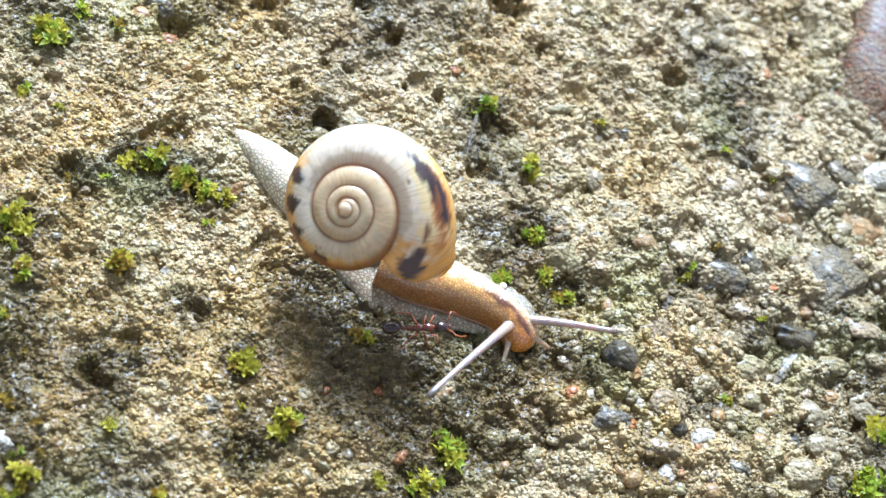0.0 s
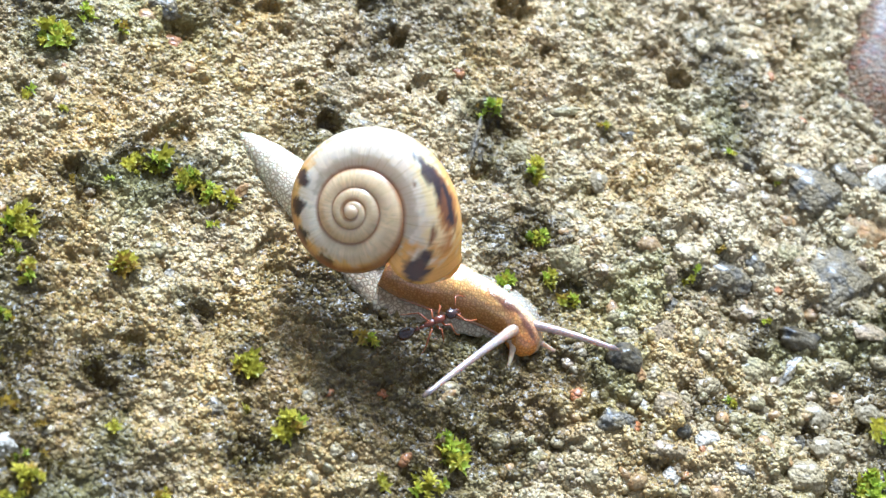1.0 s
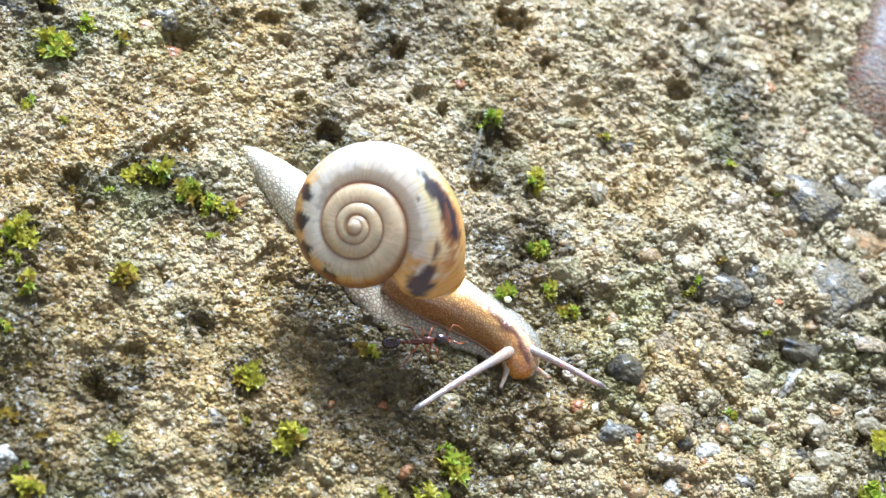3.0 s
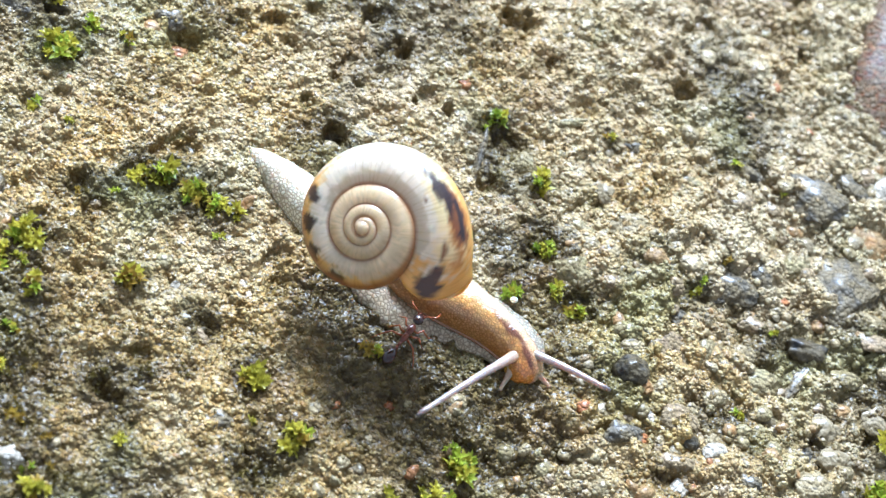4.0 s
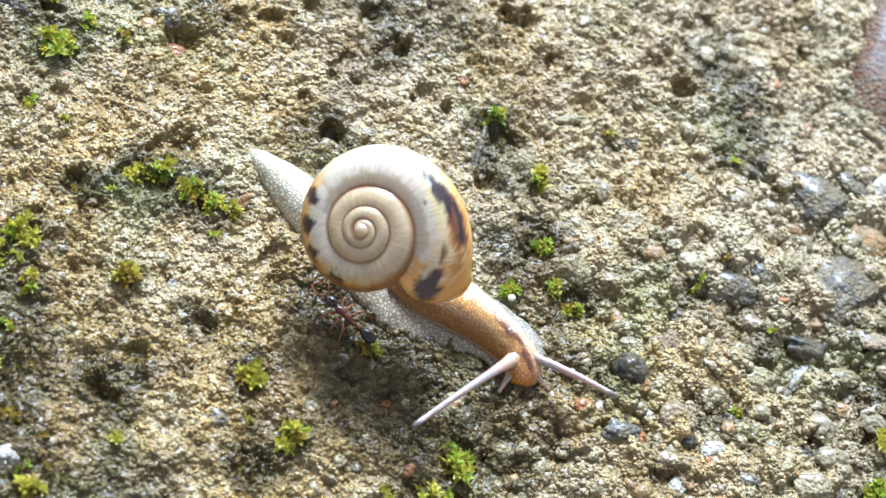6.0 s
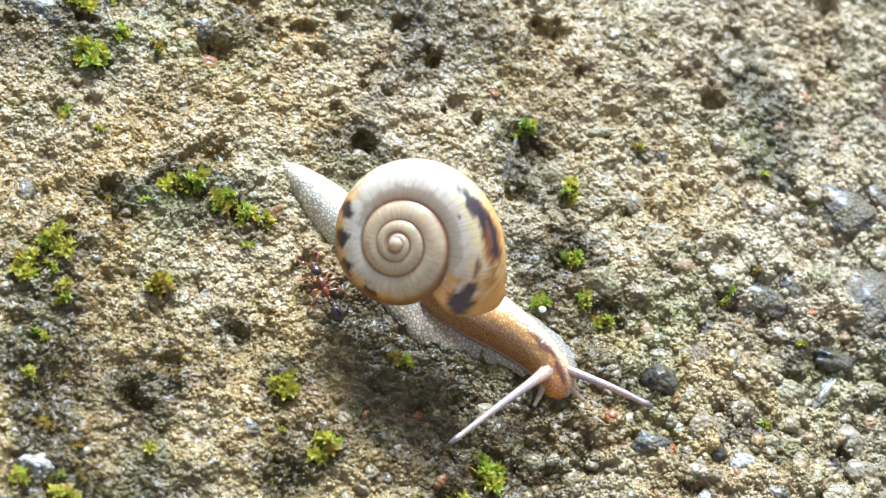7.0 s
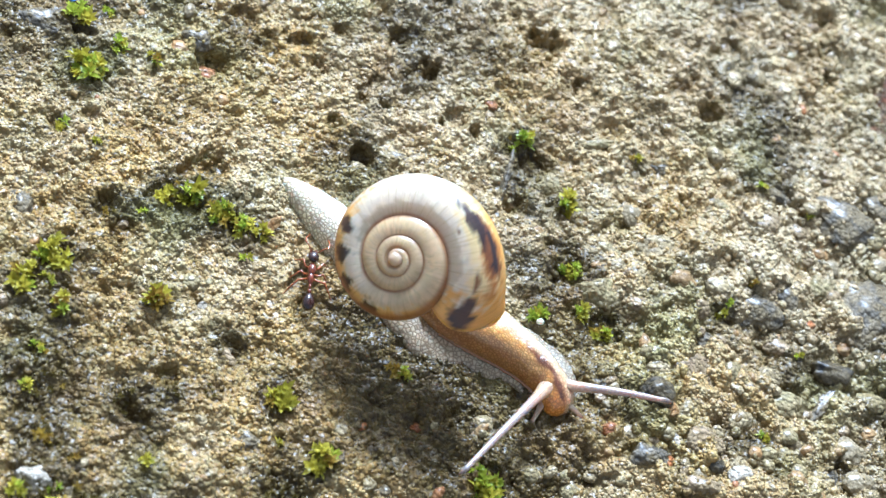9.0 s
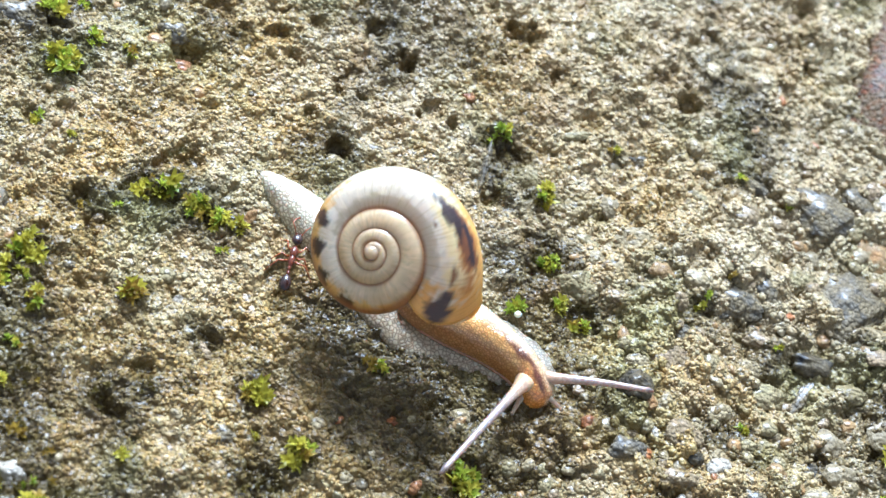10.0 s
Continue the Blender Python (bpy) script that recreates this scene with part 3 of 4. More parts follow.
stone(40.4, 12.8, 7.5, 4.5, -28, "slate")
stone(45.3, 15.1, 5.1, 3.6, -42, "slate")
stone(49.5, 16.0, 2.6, 5.3, -60, "milky")
stone(47.0, 9.5, 3.3, 4.9, 80, "ochre")
stone(18.3, -10.6, 3.3, 3.1, 20, "black")
stone(38.6, -4.6, 4.6, 2.6, -8, "black")
stone(37.3, -8.5, 1.7, 5.3, -40, "slate")
stone(44.3, -3.2, 6.5, 2.1, -14, "umber")
stone(30.3, 1.3, 4.8, 5.2, 60, "slate")
stone(42.5, 2.3, 8.6, 7.5, -35, "slate")
stone(22.4, -6.8, 4.7, 3.6, 10, "umber")
stone(12.9, 0.8, 4.0, 3.9, -30, "olive", 2.1)
stone(7.9, 13.3, 2.9, 2.6, 10, "olive")
stone(18.9, 7.0, 4.1, 2.5, 10, "sand")
stone(16.5, 10.5, 1.8, 2.2, 0, "quartz")
stone(21.6, 3.3, 2.4, 1.6, -10, "ochre")
stone(25.6, 2.6, 2.5, 2.2, -20, "sand")
stone(32.6, 15.4, 3.6, 1.6, -28, "slate")
stone(31.2, 11.3, 3.2, 2.5, 0, "umber")
stone(35.7, 11.3, 2.2, 2.2, 0, "umber")
stone(32.3, -8.9, 4.8, 3.7, 10, "olive")
stone(27.7, -11.7, 2.6, 2.1, 30, "sand")
stone(19.5, -11.8, 1.5, 1.6, 0, "ochre")
stone(21.4, -11.8, 1.2, 1.7, -20, "sand")
stone(23.0, -15.2, 3.5, 2.7, -20, "umber")
stone(24.1, -17.7, 1.7, 1.6, 0, "black")
stone(22.6, -20.3, 3.5, 1.9, -5, "umber")
stone(22.9, -22.7, 1.5, 1.9, 0, "milky")
stone(26.9, -18.5, 2.5, 1.7, 0, "milky")
stone(26.8, -16.7, 1.5, 2.0, 0, "sand")
stone(17.5, -17.4, 3.6, 2.7, 0, "slate")
stone(39.3, -13.6, 2.9, 2.6, 15, "quartz")
stone(37.1, -17.0, 2.4, 1.9, -10, "slate")
stone(40.0, -17.6, 3.2, 2.2, 10, "quartz")
stone(37.7, -21.0, 3.6, 3.5, 0, "sand")
stone(40.8, -21.6, 2.6, 2.5, 0, "slate")
stone(45.8, -11.8, 3.0, 2.9, 20, "quartz")
stone(34.1, -13.6, 0.8, 1.5, 20, "milky")
stone(20.3, -15.3, 0.8, 1.4, 20, "milky")
stone(34.9, -1.0, 0.7, 1.5, 10, "quartz")
stone(-32.1, 23.3, 1.7, 1.5, 0, "ochre")
stone(-29.3, 21.4, 2.4, 1.4, -5, "rust")
stone(-30.0, 24.5, 3.2, 2.2, 0, "slate")
stone(-35.9, 20.1, 1.5, 1.2, 0, "sand")
stone(-6.3, -16.6, 2.0, 0.9, -6, "rust")
stone(-43.0, -26.6, 3.0, 2.3, -12, "milky", 1.3)
stone(-22.8, -20.6, 2.3, 2.7, 60, "slate")
stone(1.1, 21.7, 1.3, 1.1, -40, "rust")
stone(40.6, 22.3, 0.9, 0.9, 0, "rust")
stone(40.2, -1.6, 1.7, 1.4, 0, "ochre")
stone(16.6, 3.1, 1.5, 1.5, 0, "sand")
stone(14.8, 4.2, 1.5, 1.9, 0, "sand")
stone(6.0, 6.9, 1.2, 1.1, 0, "ochre")
stone(35.9, 0.5, 1.2, 0.9, 0, "rust")
stone(26.4, -6.4, 2.5, 3.0, 30, "olive")
stone(42.3, -7.6, 2.9, 2.1, 0, "olive")
stone(45.5, -0.5, 3.5, 1.6, 0, "sand")
stone(-8.9, 13.4, 1.7, 1.1, 0, "slate")
stone(37.5, 5.1, 3.5, 3.1, 20, "olive")
stone(33.5, 2.9, 3.5, 3.1, 0, "slate")
stone(24.1, -3.4, 3.5, 1.6, -20, "slate")
stone(33.2, -2.9, 3.5, 1.9, -15, "umber")
stone(31.1, -6.4, 2.0, 1.7, 0, "sand")
stone(26.1, -19.7, 0.9, 0.9, 0, "rust")
stone(15.5, -14.8, 2.0, 1.6, 0, "sand")
stone(32.8, -18.3, 1.7, 1.5, 0, "ochre")
stone(30.2, -21.7, 2.3, 2.1, 0, "slate")
stone(27.7, -22.6, 1.7, 1.6, 0, "umber")
stone(21.3, -18.4, 1.7, 1.5, 0, "umber")
stone(13.9, 6.4, 2.9, 1.6, -30, "olive")
stone(18.7, -7.4, 2.3, 1.5, 0, "sand")
stone(16.5, -0.5, 1.7, 1.5, 0, "umber")
stone(23.6, 5.8, 1.7, 1.2, 0, "sand")
stone(38.9, -11.2, 1.7, 1.6, 0, "umber")
stone(42.0, -11.5, 1.7, 1.6, 0, "ochre")
stone(35.6, -9.7, 2.0, 1.9, 0, "umber")
stone(30.0, -15.2, 2.0, 1.6, 0, "olive")
stone(25.8, 13.0, 2.3, 1.2, -20, "olive")
stone(12.7, 18.7, 4.0, 1.1, 12, "olive")
stone(20.2, 17.1, 2.3, 1.4, 0, "slate")
stone(-45.8, 23.6, 4.6, 3.7, 0, "slate")
stone(-46.8, 1.8, 2.9, 2.7, 0, "slate")
stone(35.4, 21.6, 1.5, 1.1, 0, "quartz")
stone(33.5, 22.8, 0.9, 0.9, 0, "ochre")
stone(39.4, 18.3, 1.4, 1.0, 0, "umber")
stone(-36.8, 1.4, 1.5, 1.2, 0, "umber")
stone(-39.1, -4.6, 1.3, 1.1, 0, "slate")
stone(-26.0, -11.5, 2.3, 1.6, -30, "umber")
stone(12.6, -11.4, 1.7, 1.2, 0, "umber")
stone(-14.0, -18.4, 1.4, 1.1, 0, "sand")
stone(57.5, 33.0, 27.0, 25.0, 12, "russet", 4.0)
stone(2.7, 12.0, 0.9, 7.0, -14, "slate", 1.0)


# ---- moss ----
def shoot_mesh(name, seed, leaves, mat):
    """A moss shoot: pointed folded leaves in a star round a short stem; unit size."""
    d = random.Random(seed)
    verts, faces = [], []
    for i in range(leaves):
        a = i * 2.4 + d.uniform(-0.3, 0.3)
        level = i / leaves
        lift = radians(d.uniform(8, 30) + 50 * level)
        long, wide = d.uniform(0.75, 1.1) * (1 - 0.35 * level), d.uniform(0.15, 0.22)
        z0 = 0.15 + 0.35 * level
        rows = []
        for s, w, droop in ((0.0, 0.5, 0), (0.3, 1.0, 0.02), (0.65, 0.75, -0.03), (1.0, 0.02, -0.14)):
            r, z = 0.06 + long * s * math.cos(lift), z0 + long * s * math.sin(lift) + droop
            rows.append((r, z, w * wide))
        n = len(verts)
        ca, sa = math.cos(a), math.sin(a)
        for r, z, w in rows:
            for side, up in ((-1, 0.35), (0, 0), (1, 0.35)):
                verts.append((r * ca - side * w * sa, r * sa + side * w * ca, z + up * w))
        for k in range(3):
            for q in range(2):
                o = n + 3 * k + q
                faces.append((o, o + 1, o + 4, o + 3))
    stem_v, stem_f = tube([(0, 0, -800), (20, 0, 0), (0, 10, 500)], [70, 55, 30], 6)
    v, f = joined((verts, faces), (stem_v, stem_f))
    return mesh_of(name, v, f, mat)


SHOOTS = [[shoot_mesh("shoot", 10 * k + s, 9 + 2 * s, MOSS[k]) for s in range(4)] for k in range(4)]
MOSS_WORDS = ("bright green star-leaved moss tuft on wet concrete", "yellow-green leafy moss tuft on wet concrete", "browning yellow moss tuft on wet concrete", "dark dead brown-olive moss cushion in a hollow")


def moss(x, y, r, shoots, dry):
    """Live shoots in a rosette over a low mat of dead ones; dry above 1: dead mat alone."""
    d = random.Random(int(x * 31 + y * 17))
    base = new("moss_tuft")
    base.location = (x * MM, y * MM, floor_at(x, y, 0.4) * MM)
    dead = dry > 1
    shoots = shoots if dead else int(1.7 * shoots + 0.5)
    mat = shoots if dead else int(1 + 3 * r)
    for i in range(mat if dead else shoots + mat):
        under = dead or i >= shoots
        n = mat if under else shoots
        i = i if dead or not under else i - shoots
        a, q = i * 2.4 + d.random(), r * (1.0 if under else 0.75) * math.sqrt((i + 0.3) / n) if n > 1 else 0
        u, v = q * math.cos(a), q * math.sin(a)
        k = 3 if under and (dead and d.random() < 0.85 or not dead and d.random() < 0.7) else 2 if d.random() < dry - 0.35 else 1 if d.random() < dry + 0.25 else 0
        ob = part("shoot", SHOOTS[k][d.randrange(4)], base)
        size = d.uniform(0.75, 1.3) * (1.15 if r > 1.3 else 0.85) * min(1.0, 0.45 + r * 0.5) * (0.6 if under else 1.0)
        ob.scale = (size * MM,) * 3
        rise = 0.0 if under else d.uniform(0.1, 0.6) * r * (1 - q / r)
        ob.location = (u * MM, v * MM, (floor_at(x + u, y + v, 0.2) + rise) * MM - base.location.z)
        ob.rotation_euler = (d.uniform(-0.6, 0.6), d.uniform(-0.6, 0.6), d.uniform(0, 6.28))
    return tagged(base, MOSS_WORDS[3 if dead else 0 if dry < 0.32 else 1 if dry < 0.65 else 2], "moss", group="moss tufts")


for row in TUFTS:
    moss(*row)


# ---- the snail ----
HOME = Vector((-8.0, -1.0, 0.0))  # origin of the snail in millimetres at the start
SNAIL = tagged(new("snail"), "brown-banded cream garden snail gliding over wet concrete", "snail")
SNAIL.location = HOME * MM

# frame of the coil: right, up and the axis towards the apex
SIGHT = Vector((-0.233, -0.476, 0.848))
RIGHT, UP = Vector((0.964, 0.0, 0.265)), Vector((-0.126, 0.879, 0.459))
APEX = Vector((-13.5, -4.75, 13.6))
COIL = (SIGHT * math.cos(radians(16)) - (RIGHT * 0.95 + UP * 0.15).normalized() * math.sin(radians(16))).normalized()


def shell_tint(k, psi, wobble, ragged):
    """Base colour of the shell with the glow near its lip painted in: k turns back from the lip, psi degrees from the
    outer rim towards the apex.
    """
    cream, honey, tan = np.array((0.97, 0.88, 0.64)), np.array((0.95, 0.57, 0.15)), np.array((0.91, 0.66, 0.36))
    gold, brown, black, orange, grey, amber = np.array((0.97, 0.77, 0.38)), np.array((0.23, 0.09, 0.03)), np.array((0.035, 0.025, 0.03)), np.array((0.6, 0.25, 0.05)), np.array((0.62, 0.53, 0.36)), np.array((0.88, 0.48, 0.1))
    soft = lambda v, a, b_: np.clip((v - a) / (b_ - a), 0, 1)
    c = cream + (tan - cream) * soft(k, 0.55, 0.95)
    c = c * (0.93 + 0.14 * wobble)
    streak = soft(np.sin(k * 210 + 4 * wobble) + 0.8 * wobble, 0.6, 1.4)
    c = c + (c * 0.8 - c) * streak * soft(psi, 40, 70)
    spot = lambda k0, k1, p0, p1: soft(0.72 * ragged + 1.1 - math.hypot((k - (k0 + k1) / 2) / ((k1 - k0) / 2), (psi - (p0 + p1) / 2) / ((p1 - p0) / 2)), 0.0, 0.3)
    # gold and amber near k = 0 paint light coming through the lip
    for colour, box in ((grey, (0.02, 0.6, 80, 112)), (gold, (0.0, 0.3, -20, 74)), (honey, (-0.05, 0.3, -40, 24)), (amber, (-0.09, 0.075, -30, 150)), (orange, (0.07, 0.22, 10, 50)), (brown, (0.1, 0.25, 22, 48)), (black, (0.16, 0.28, 30, 54)), (brown, (0.09, 0.15, 14, 30)), (black, (0.1, 0.2, 22, 34)),
                        (black, (0.0, 0.07, 46, 84)), (brown, (0.08, 0.13, 54, 64)), (honey, (0.48, 0.97, 0, 66)), (black, (0.545, 0.585, 28, 74)), (black, (0.61, 0.66, 34, 80)), (brown, (0.55, 0.75, 0, 26)), (black, (0.69, 0.74, 18, 70)), (black, (0.77, 0.84, 10, 66)), (brown, (0.21, 0.225, 70, 78))):
        c = c + (colour - c) * spot(*box) * 0.97
    suture = soft(psi, 101, 106) * (1 - soft(psi, 150, 170))
    c = c + (np.array((0.42, 0.17, 0.045)) - c) * suture * (0.85 if k < 1.6 else 0.6)
    wide = 14 - 8 * soft(k, 1.25, 1.6)
    rim = 1 - soft(psi, 36, 36 + wide) if k > 1 else (1 - soft(psi, 34, 58)) * soft(k, 0.5, 0.75)
    return c + (np.array((0.45, 0.17, 0.04)) - c) * rim * (0.85 if k < 1.6 else 0.65)


def build_shell():
    turns, growth, last, seg = 3.8, 1.83, 6.45, 72
    rings = int(turns * 130)
    verts, tint, lines = [], [], []
    for i in range(rings + 1):
        k = turns * (1 - i / rings)
        big = last * growth ** -k
        a = radians(-54) + 2 * math.pi * k
        flare = (1 + 0.06 * max(0, 1 - k / 0.03)) * min(1, math.sqrt((i + 0.05) / 20))
        for j in range(seg):
            psi = 2 * math.pi * j / seg
            slant = max(0, 1 - k / 0.3) ** 2 * radians(30 * (1 - abs(math.sin(psi))) - 3 if math.cos(psi) > 0 else -3)
            deg = math.degrees(psi) if psi < math.pi else math.degrees(psi) - 360
            out, up = 0.6 * big * math.cos(psi) * flare, 0.54 * big * math.sin(psi) * flare
            r, z = big * (1 - 0.62 * min(1, max(0, (k - turns + 0.8) / 0.8))) + out, -0.78 * big + up - 0.9 * max(0, 1 - k / 0.16) ** 2
            verts.append(Vector((r * math.cos(a + slant), r * math.sin(a + slant), z)) * MM)
            p = Vector((r * math.cos(a), r * math.sin(a), z))
            wobble = noise.noise(p * 0.7) + 0.5 * noise.noise(p * 2.2)
            ragged = 0.6 * noise.noise(Vector((k * 34, deg * 0.06, 5))) + 0.5 * noise.noise(Vector((k * 80, deg * 0.13, 2)))
            tint.append(shell_tint(k, deg, wobble, ragged))
            lines.append((k * 230, deg / 90, 0))
    faces = ring_faces(rings + 1, seg, False) + [tuple(reversed(range(seg)))]
    tip = last * growth ** -turns
    dome_v, dome_f = ball((0, 0, -0.72 * tip), (0.75 * tip, 0.75 * tip, 0.6 * tip))
    verts, faces = joined((verts, faces), (dome_v, dome_f))
    tint += [np.array((0.8, 0.6, 0.36))] * len(dome_v)
    lines += [(900, 0, 0)] * len(dome_v)
    me = mesh_of("shell", verts, faces, SHELL)
    paint(me, "pigment", np.clip(tint, 0.01, 0.93))
    paint(me, "coil", lines)
    ob = part("shell", me, SNAIL, "glossy cream and grey-tan spiral shell with dark brown blotches")
    z = COIL
    x = (RIGHT - z * RIGHT.dot(z)).normalized()
    y = z.cross(x)
    m = Matrix((x, y, z)).transposed().to_4x4()
    m.translation = (APEX - HOME) * MM
    ob.matrix_basis = m
    thick = ob.modifiers.new("thickness", "SOLIDIFY")
    thick.thickness, thick.offset = 0.00025, -1
    return ob


build_shell()


def body_mesh(name, rows, mat, tint, seg=28, flat=0.25, origin=HOME, wave=0.0, flank=0.0):
    """A slug-like body: rows of x, y, base z, half width, height in millimetres."""
    p = smooth_rows(rows, 10)
    verts, colours = [], []
    for i in range(len(p)):
        way = Vector((*(p[min(i + 1, len(p) - 1)] - p[max(i - 1, 0)])[:2], 0)).normalized()
        side = Vector((way.y, -way.x, 0))
        x, y, z, w, h = p[i]
        w *= 1 + wave * (math.sin(i * 0.8) + 0.6 * math.sin(i * 1.7 + 1))
        for j in range(seg):
            a = 2 * math.pi * j / seg
            c, s = math.cos(a), math.sin(a)
            q = Vector((x, y, z)) + side * (c * abs(c) ** -0.15 * w * (1 if c > 0 else 1 + flank * (1 - i / len(p))) if c else 0) + Vector((0, 0, h * s if s > 0 else h * s * flat))
            q += Vector((0, 0, 1)) * 0.12 * noise.noise(q * 1.3)
            verts.append((q - origin) * MM)
            colours.append(tint(i / (len(p) - 1), c, s, noise.noise(q * 0.8)))
    me = mesh_of(name, verts, ring_faces(len(p), seg), mat)
    paint(me, "pigment", colours)
    return me


def pale(f, c, s, n):
    return np.array((0.78, 0.7, 0.51)) * (0.95 + 0.12 * n)


def grey_foot(f, c, s, n):
    return np.array((0.5, 0.405, 0.26)) * (0.95 + 0.12 * n)


def grey_fringe(f, c, s, n):
    rim = min(1, max(0, (-c - 0.1) / 0.4))
    return grey_foot(f, c, s, n) * (1 - rim) + np.array((0.36, 0.32, 0.24)) * rim


def tan_neck(f, c, s, n):
    """Neck skin with sun and shade painted on its flanks: c is +1 on the side of the coil's apex."""
    sunlit_skin, tan, orange, dark, brown = (np.array(q) for q in ((0.76, 0.6, 0.38), (0.74, 0.42, 0.12), (0.78, 0.28, 0.025), (0.16, 0.05, 0.02), (0.4, 0.16, 0.035)))
    ramp_to = lambda v, a_, b_: min(1, max(0, (v - a_) / (b_ - a_)))
    # far flank painted paler, as the sun lights it
    col = sunlit_skin + (tan - sunlit_skin) * ramp_to(c, -0.1, 0.1)
    # rear of the near flank painted brown for the shade below the shell
    col = col + (brown - col) * 0.85 * ramp_to(c + 0.15 * n, 0.5, 0.8) * (1 - 0.7 * ramp_to(f, 0.55, 0.85))
    col = col + (orange - col) * 0.85 * ramp_to(f, 0.5, 0.85) * (0.35 + 0.65 * ramp_to(c, -0.45, 0.0))
    ridge = math.exp(-((c - 0.08 + 0.2 * n) / 0.14) ** 2) * ramp_to(f, 0.3, 0.5) * (1 - ramp_to(f, 0.8, 0.95)) if s > 0 else 0
    col = col + (dark - col) * min(0.95, 1.1 * ridge)
    return col * (0.96 + 0.14 * n)


TAIL = [(-22.0, 10.3, 0.2, 0.3, 0.5), (-21.0, 9.4, 0.2, 1.1, 1.3), (-18.3, 7.0, 0.1, 2.1, 2.4), (-15.3, 4.1, 0.0, 2.8, 3.2), (-12.0, 1.0, 0.0, 2.9, 3.4), (-9.0, -1.4, 0.0, 2.4, 3.2), (-7.0, -2.8, 0.0, 1.6, 2.4)]
part("tail", body_mesh("tail", TAIL, SOLE, pale), SNAIL, "pale wrinkled tail of the foot")

FOOT = [(-13.5, 2.6, 0.0, 2.6, 1.2), (-10.3, -0.4, 0.0, 3.3, 1.5), (-7.6, -2.7, 0.0, 3.8, 1.5), (-4.6, -4.6, 0.0, 4.4, 1.4), (-1.2, -5.8, 0.0, 3.6, 1.2), (1.6, -6.9, 0.0, 2.5, 0.9), (3.2, -7.7, 0.0, 1.3, 0.6), (3.8, -8.1, 0.0, 0.4, 0.3)]
part("foot", body_mesh("foot", FOOT, SOLE, grey_foot, flat=0.5, wave=0.018), SNAIL, "grey net-patterned wet foot fringe")

PIVOT = Vector((-0.5, -4.5, 0.0))
NECK_ROWS = [(-7.0, -3.4, 1.2, 2.4, 3.0), (-4.4, -4.2, 1.1, 2.8, 3.4), (-1.4, -4.9, 1.0, 2.75, 3.7), (2.2, -5.9, 0.9, 2.3, 3.6), (4.6, -6.9, 0.9, 2.0, 3.4), (6.6, -8.1, 0.9, 1.85, 3.0),
             (7.7, -9.3, 0.9, 1.95, 2.5), (8.4, -10.2, 0.9, 1.5, 1.7), (8.75, -10.65, 1.0, 0.5, 0.5)]
NECK = new("neck", body_mesh("neck", NECK_ROWS, SKIN, tan_neck, seg=96, origin=PIVOT, flank=0.15))
NECK.parent = SNAIL
tagged(NECK, "raised orange-tan neck and head with a dark stripe")
GROOVE = [(x - 0.35 * w, y - 0.95 * w, z + 0.35) for x, y, z, w, h in smooth_rows(NECK_ROWS[1:6], 6)]
GROOVE_SKIN = make_skin("groove_skin", 0.15, 4000, 0.2)
groove = mesh_of("foot_groove", *tube([Vector(q) - PIVOT for q in GROOVE], [0.16] * len(GROOVE), 8), GROOVE_SKIN)
paint(groove, "pigment", [(0.3, 0.13, 0.05)] * len(groove.vertices))
part("foot_groove", groove, NECK, "dark wet groove between neck and foot")
FRINGE = [(-2.2, -4.9, 0.2, 3.2, 0.9), (1.2, -5.5, 0.3, 3.75, 1.0), (4.2, -6.1, 0.35, 3.4, 1.0), (6.8, -7.0, 0.35, 3.0, 0.95), (8.4, -8.2, 0.3, 1.9, 0.8), (9.1, -9.0, 0.2, 0.4, 0.3)]
part("foot_fringe", body_mesh("foot_fringe", FRINGE, SOLE, grey_fringe, flat=0.5, origin=PIVOT, wave=0.018), NECK, "grey net-patterned front edge of the foot")


def tentacle(name, long, thick, label, shade=(0.36, 0.29, 0.26)):
    """A feeler along +x, thicker at its root, with a dark eye spot in a small knob at the tip."""
    f = np.linspace(0, 1, 22)
    pts = [(long * s, 0, 0.35 * math.sin(math.pi * s) * long * 0.12) for s in f]
    radii = [thick * (1.3 - 0.8 * s ** 0.6 + 0.9 * math.exp(-s / 0.07) + (0.16 * math.exp(-((s - 0.965) / 0.03) ** 2))) * (1 if s < 0.99 else 0.6) for s in f]
    v, faces = tube(pts, radii, 14)
    me = mesh_of(name, v, faces, HORN)
    cols = []
    for s in f:
        grey, root, eye = np.array(shade), np.array((0.62, 0.4, 0.22)), np.array(shade) * 0.45
        c = root + (grey - root) * min(1, s * 3.2)
        cols += [c + (eye - c) * (1 if s > 0.93 else 0)] * 14
    paint(me, "pigment", cols)
    return part(name, me, NECK, label)


LEFT_HORN = tentacle("upper_tentacle", 15.0, 0.5, "long grey translucent eye tentacle")
RIGHT_HORN = tentacle("upper_tentacle", 11.4, 0.5, "long grey translucent eye tentacle")
LOW_LEFT, LOW_RIGHT = tentacle("lower_tentacle", 2.6, 0.36, "short pale lower tentacle", (0.45, 0.33, 0.22)), tentacle("lower_tentacle", 2.6, 0.36, "short pale lower tentacle", (0.45, 0.33, 0.22))


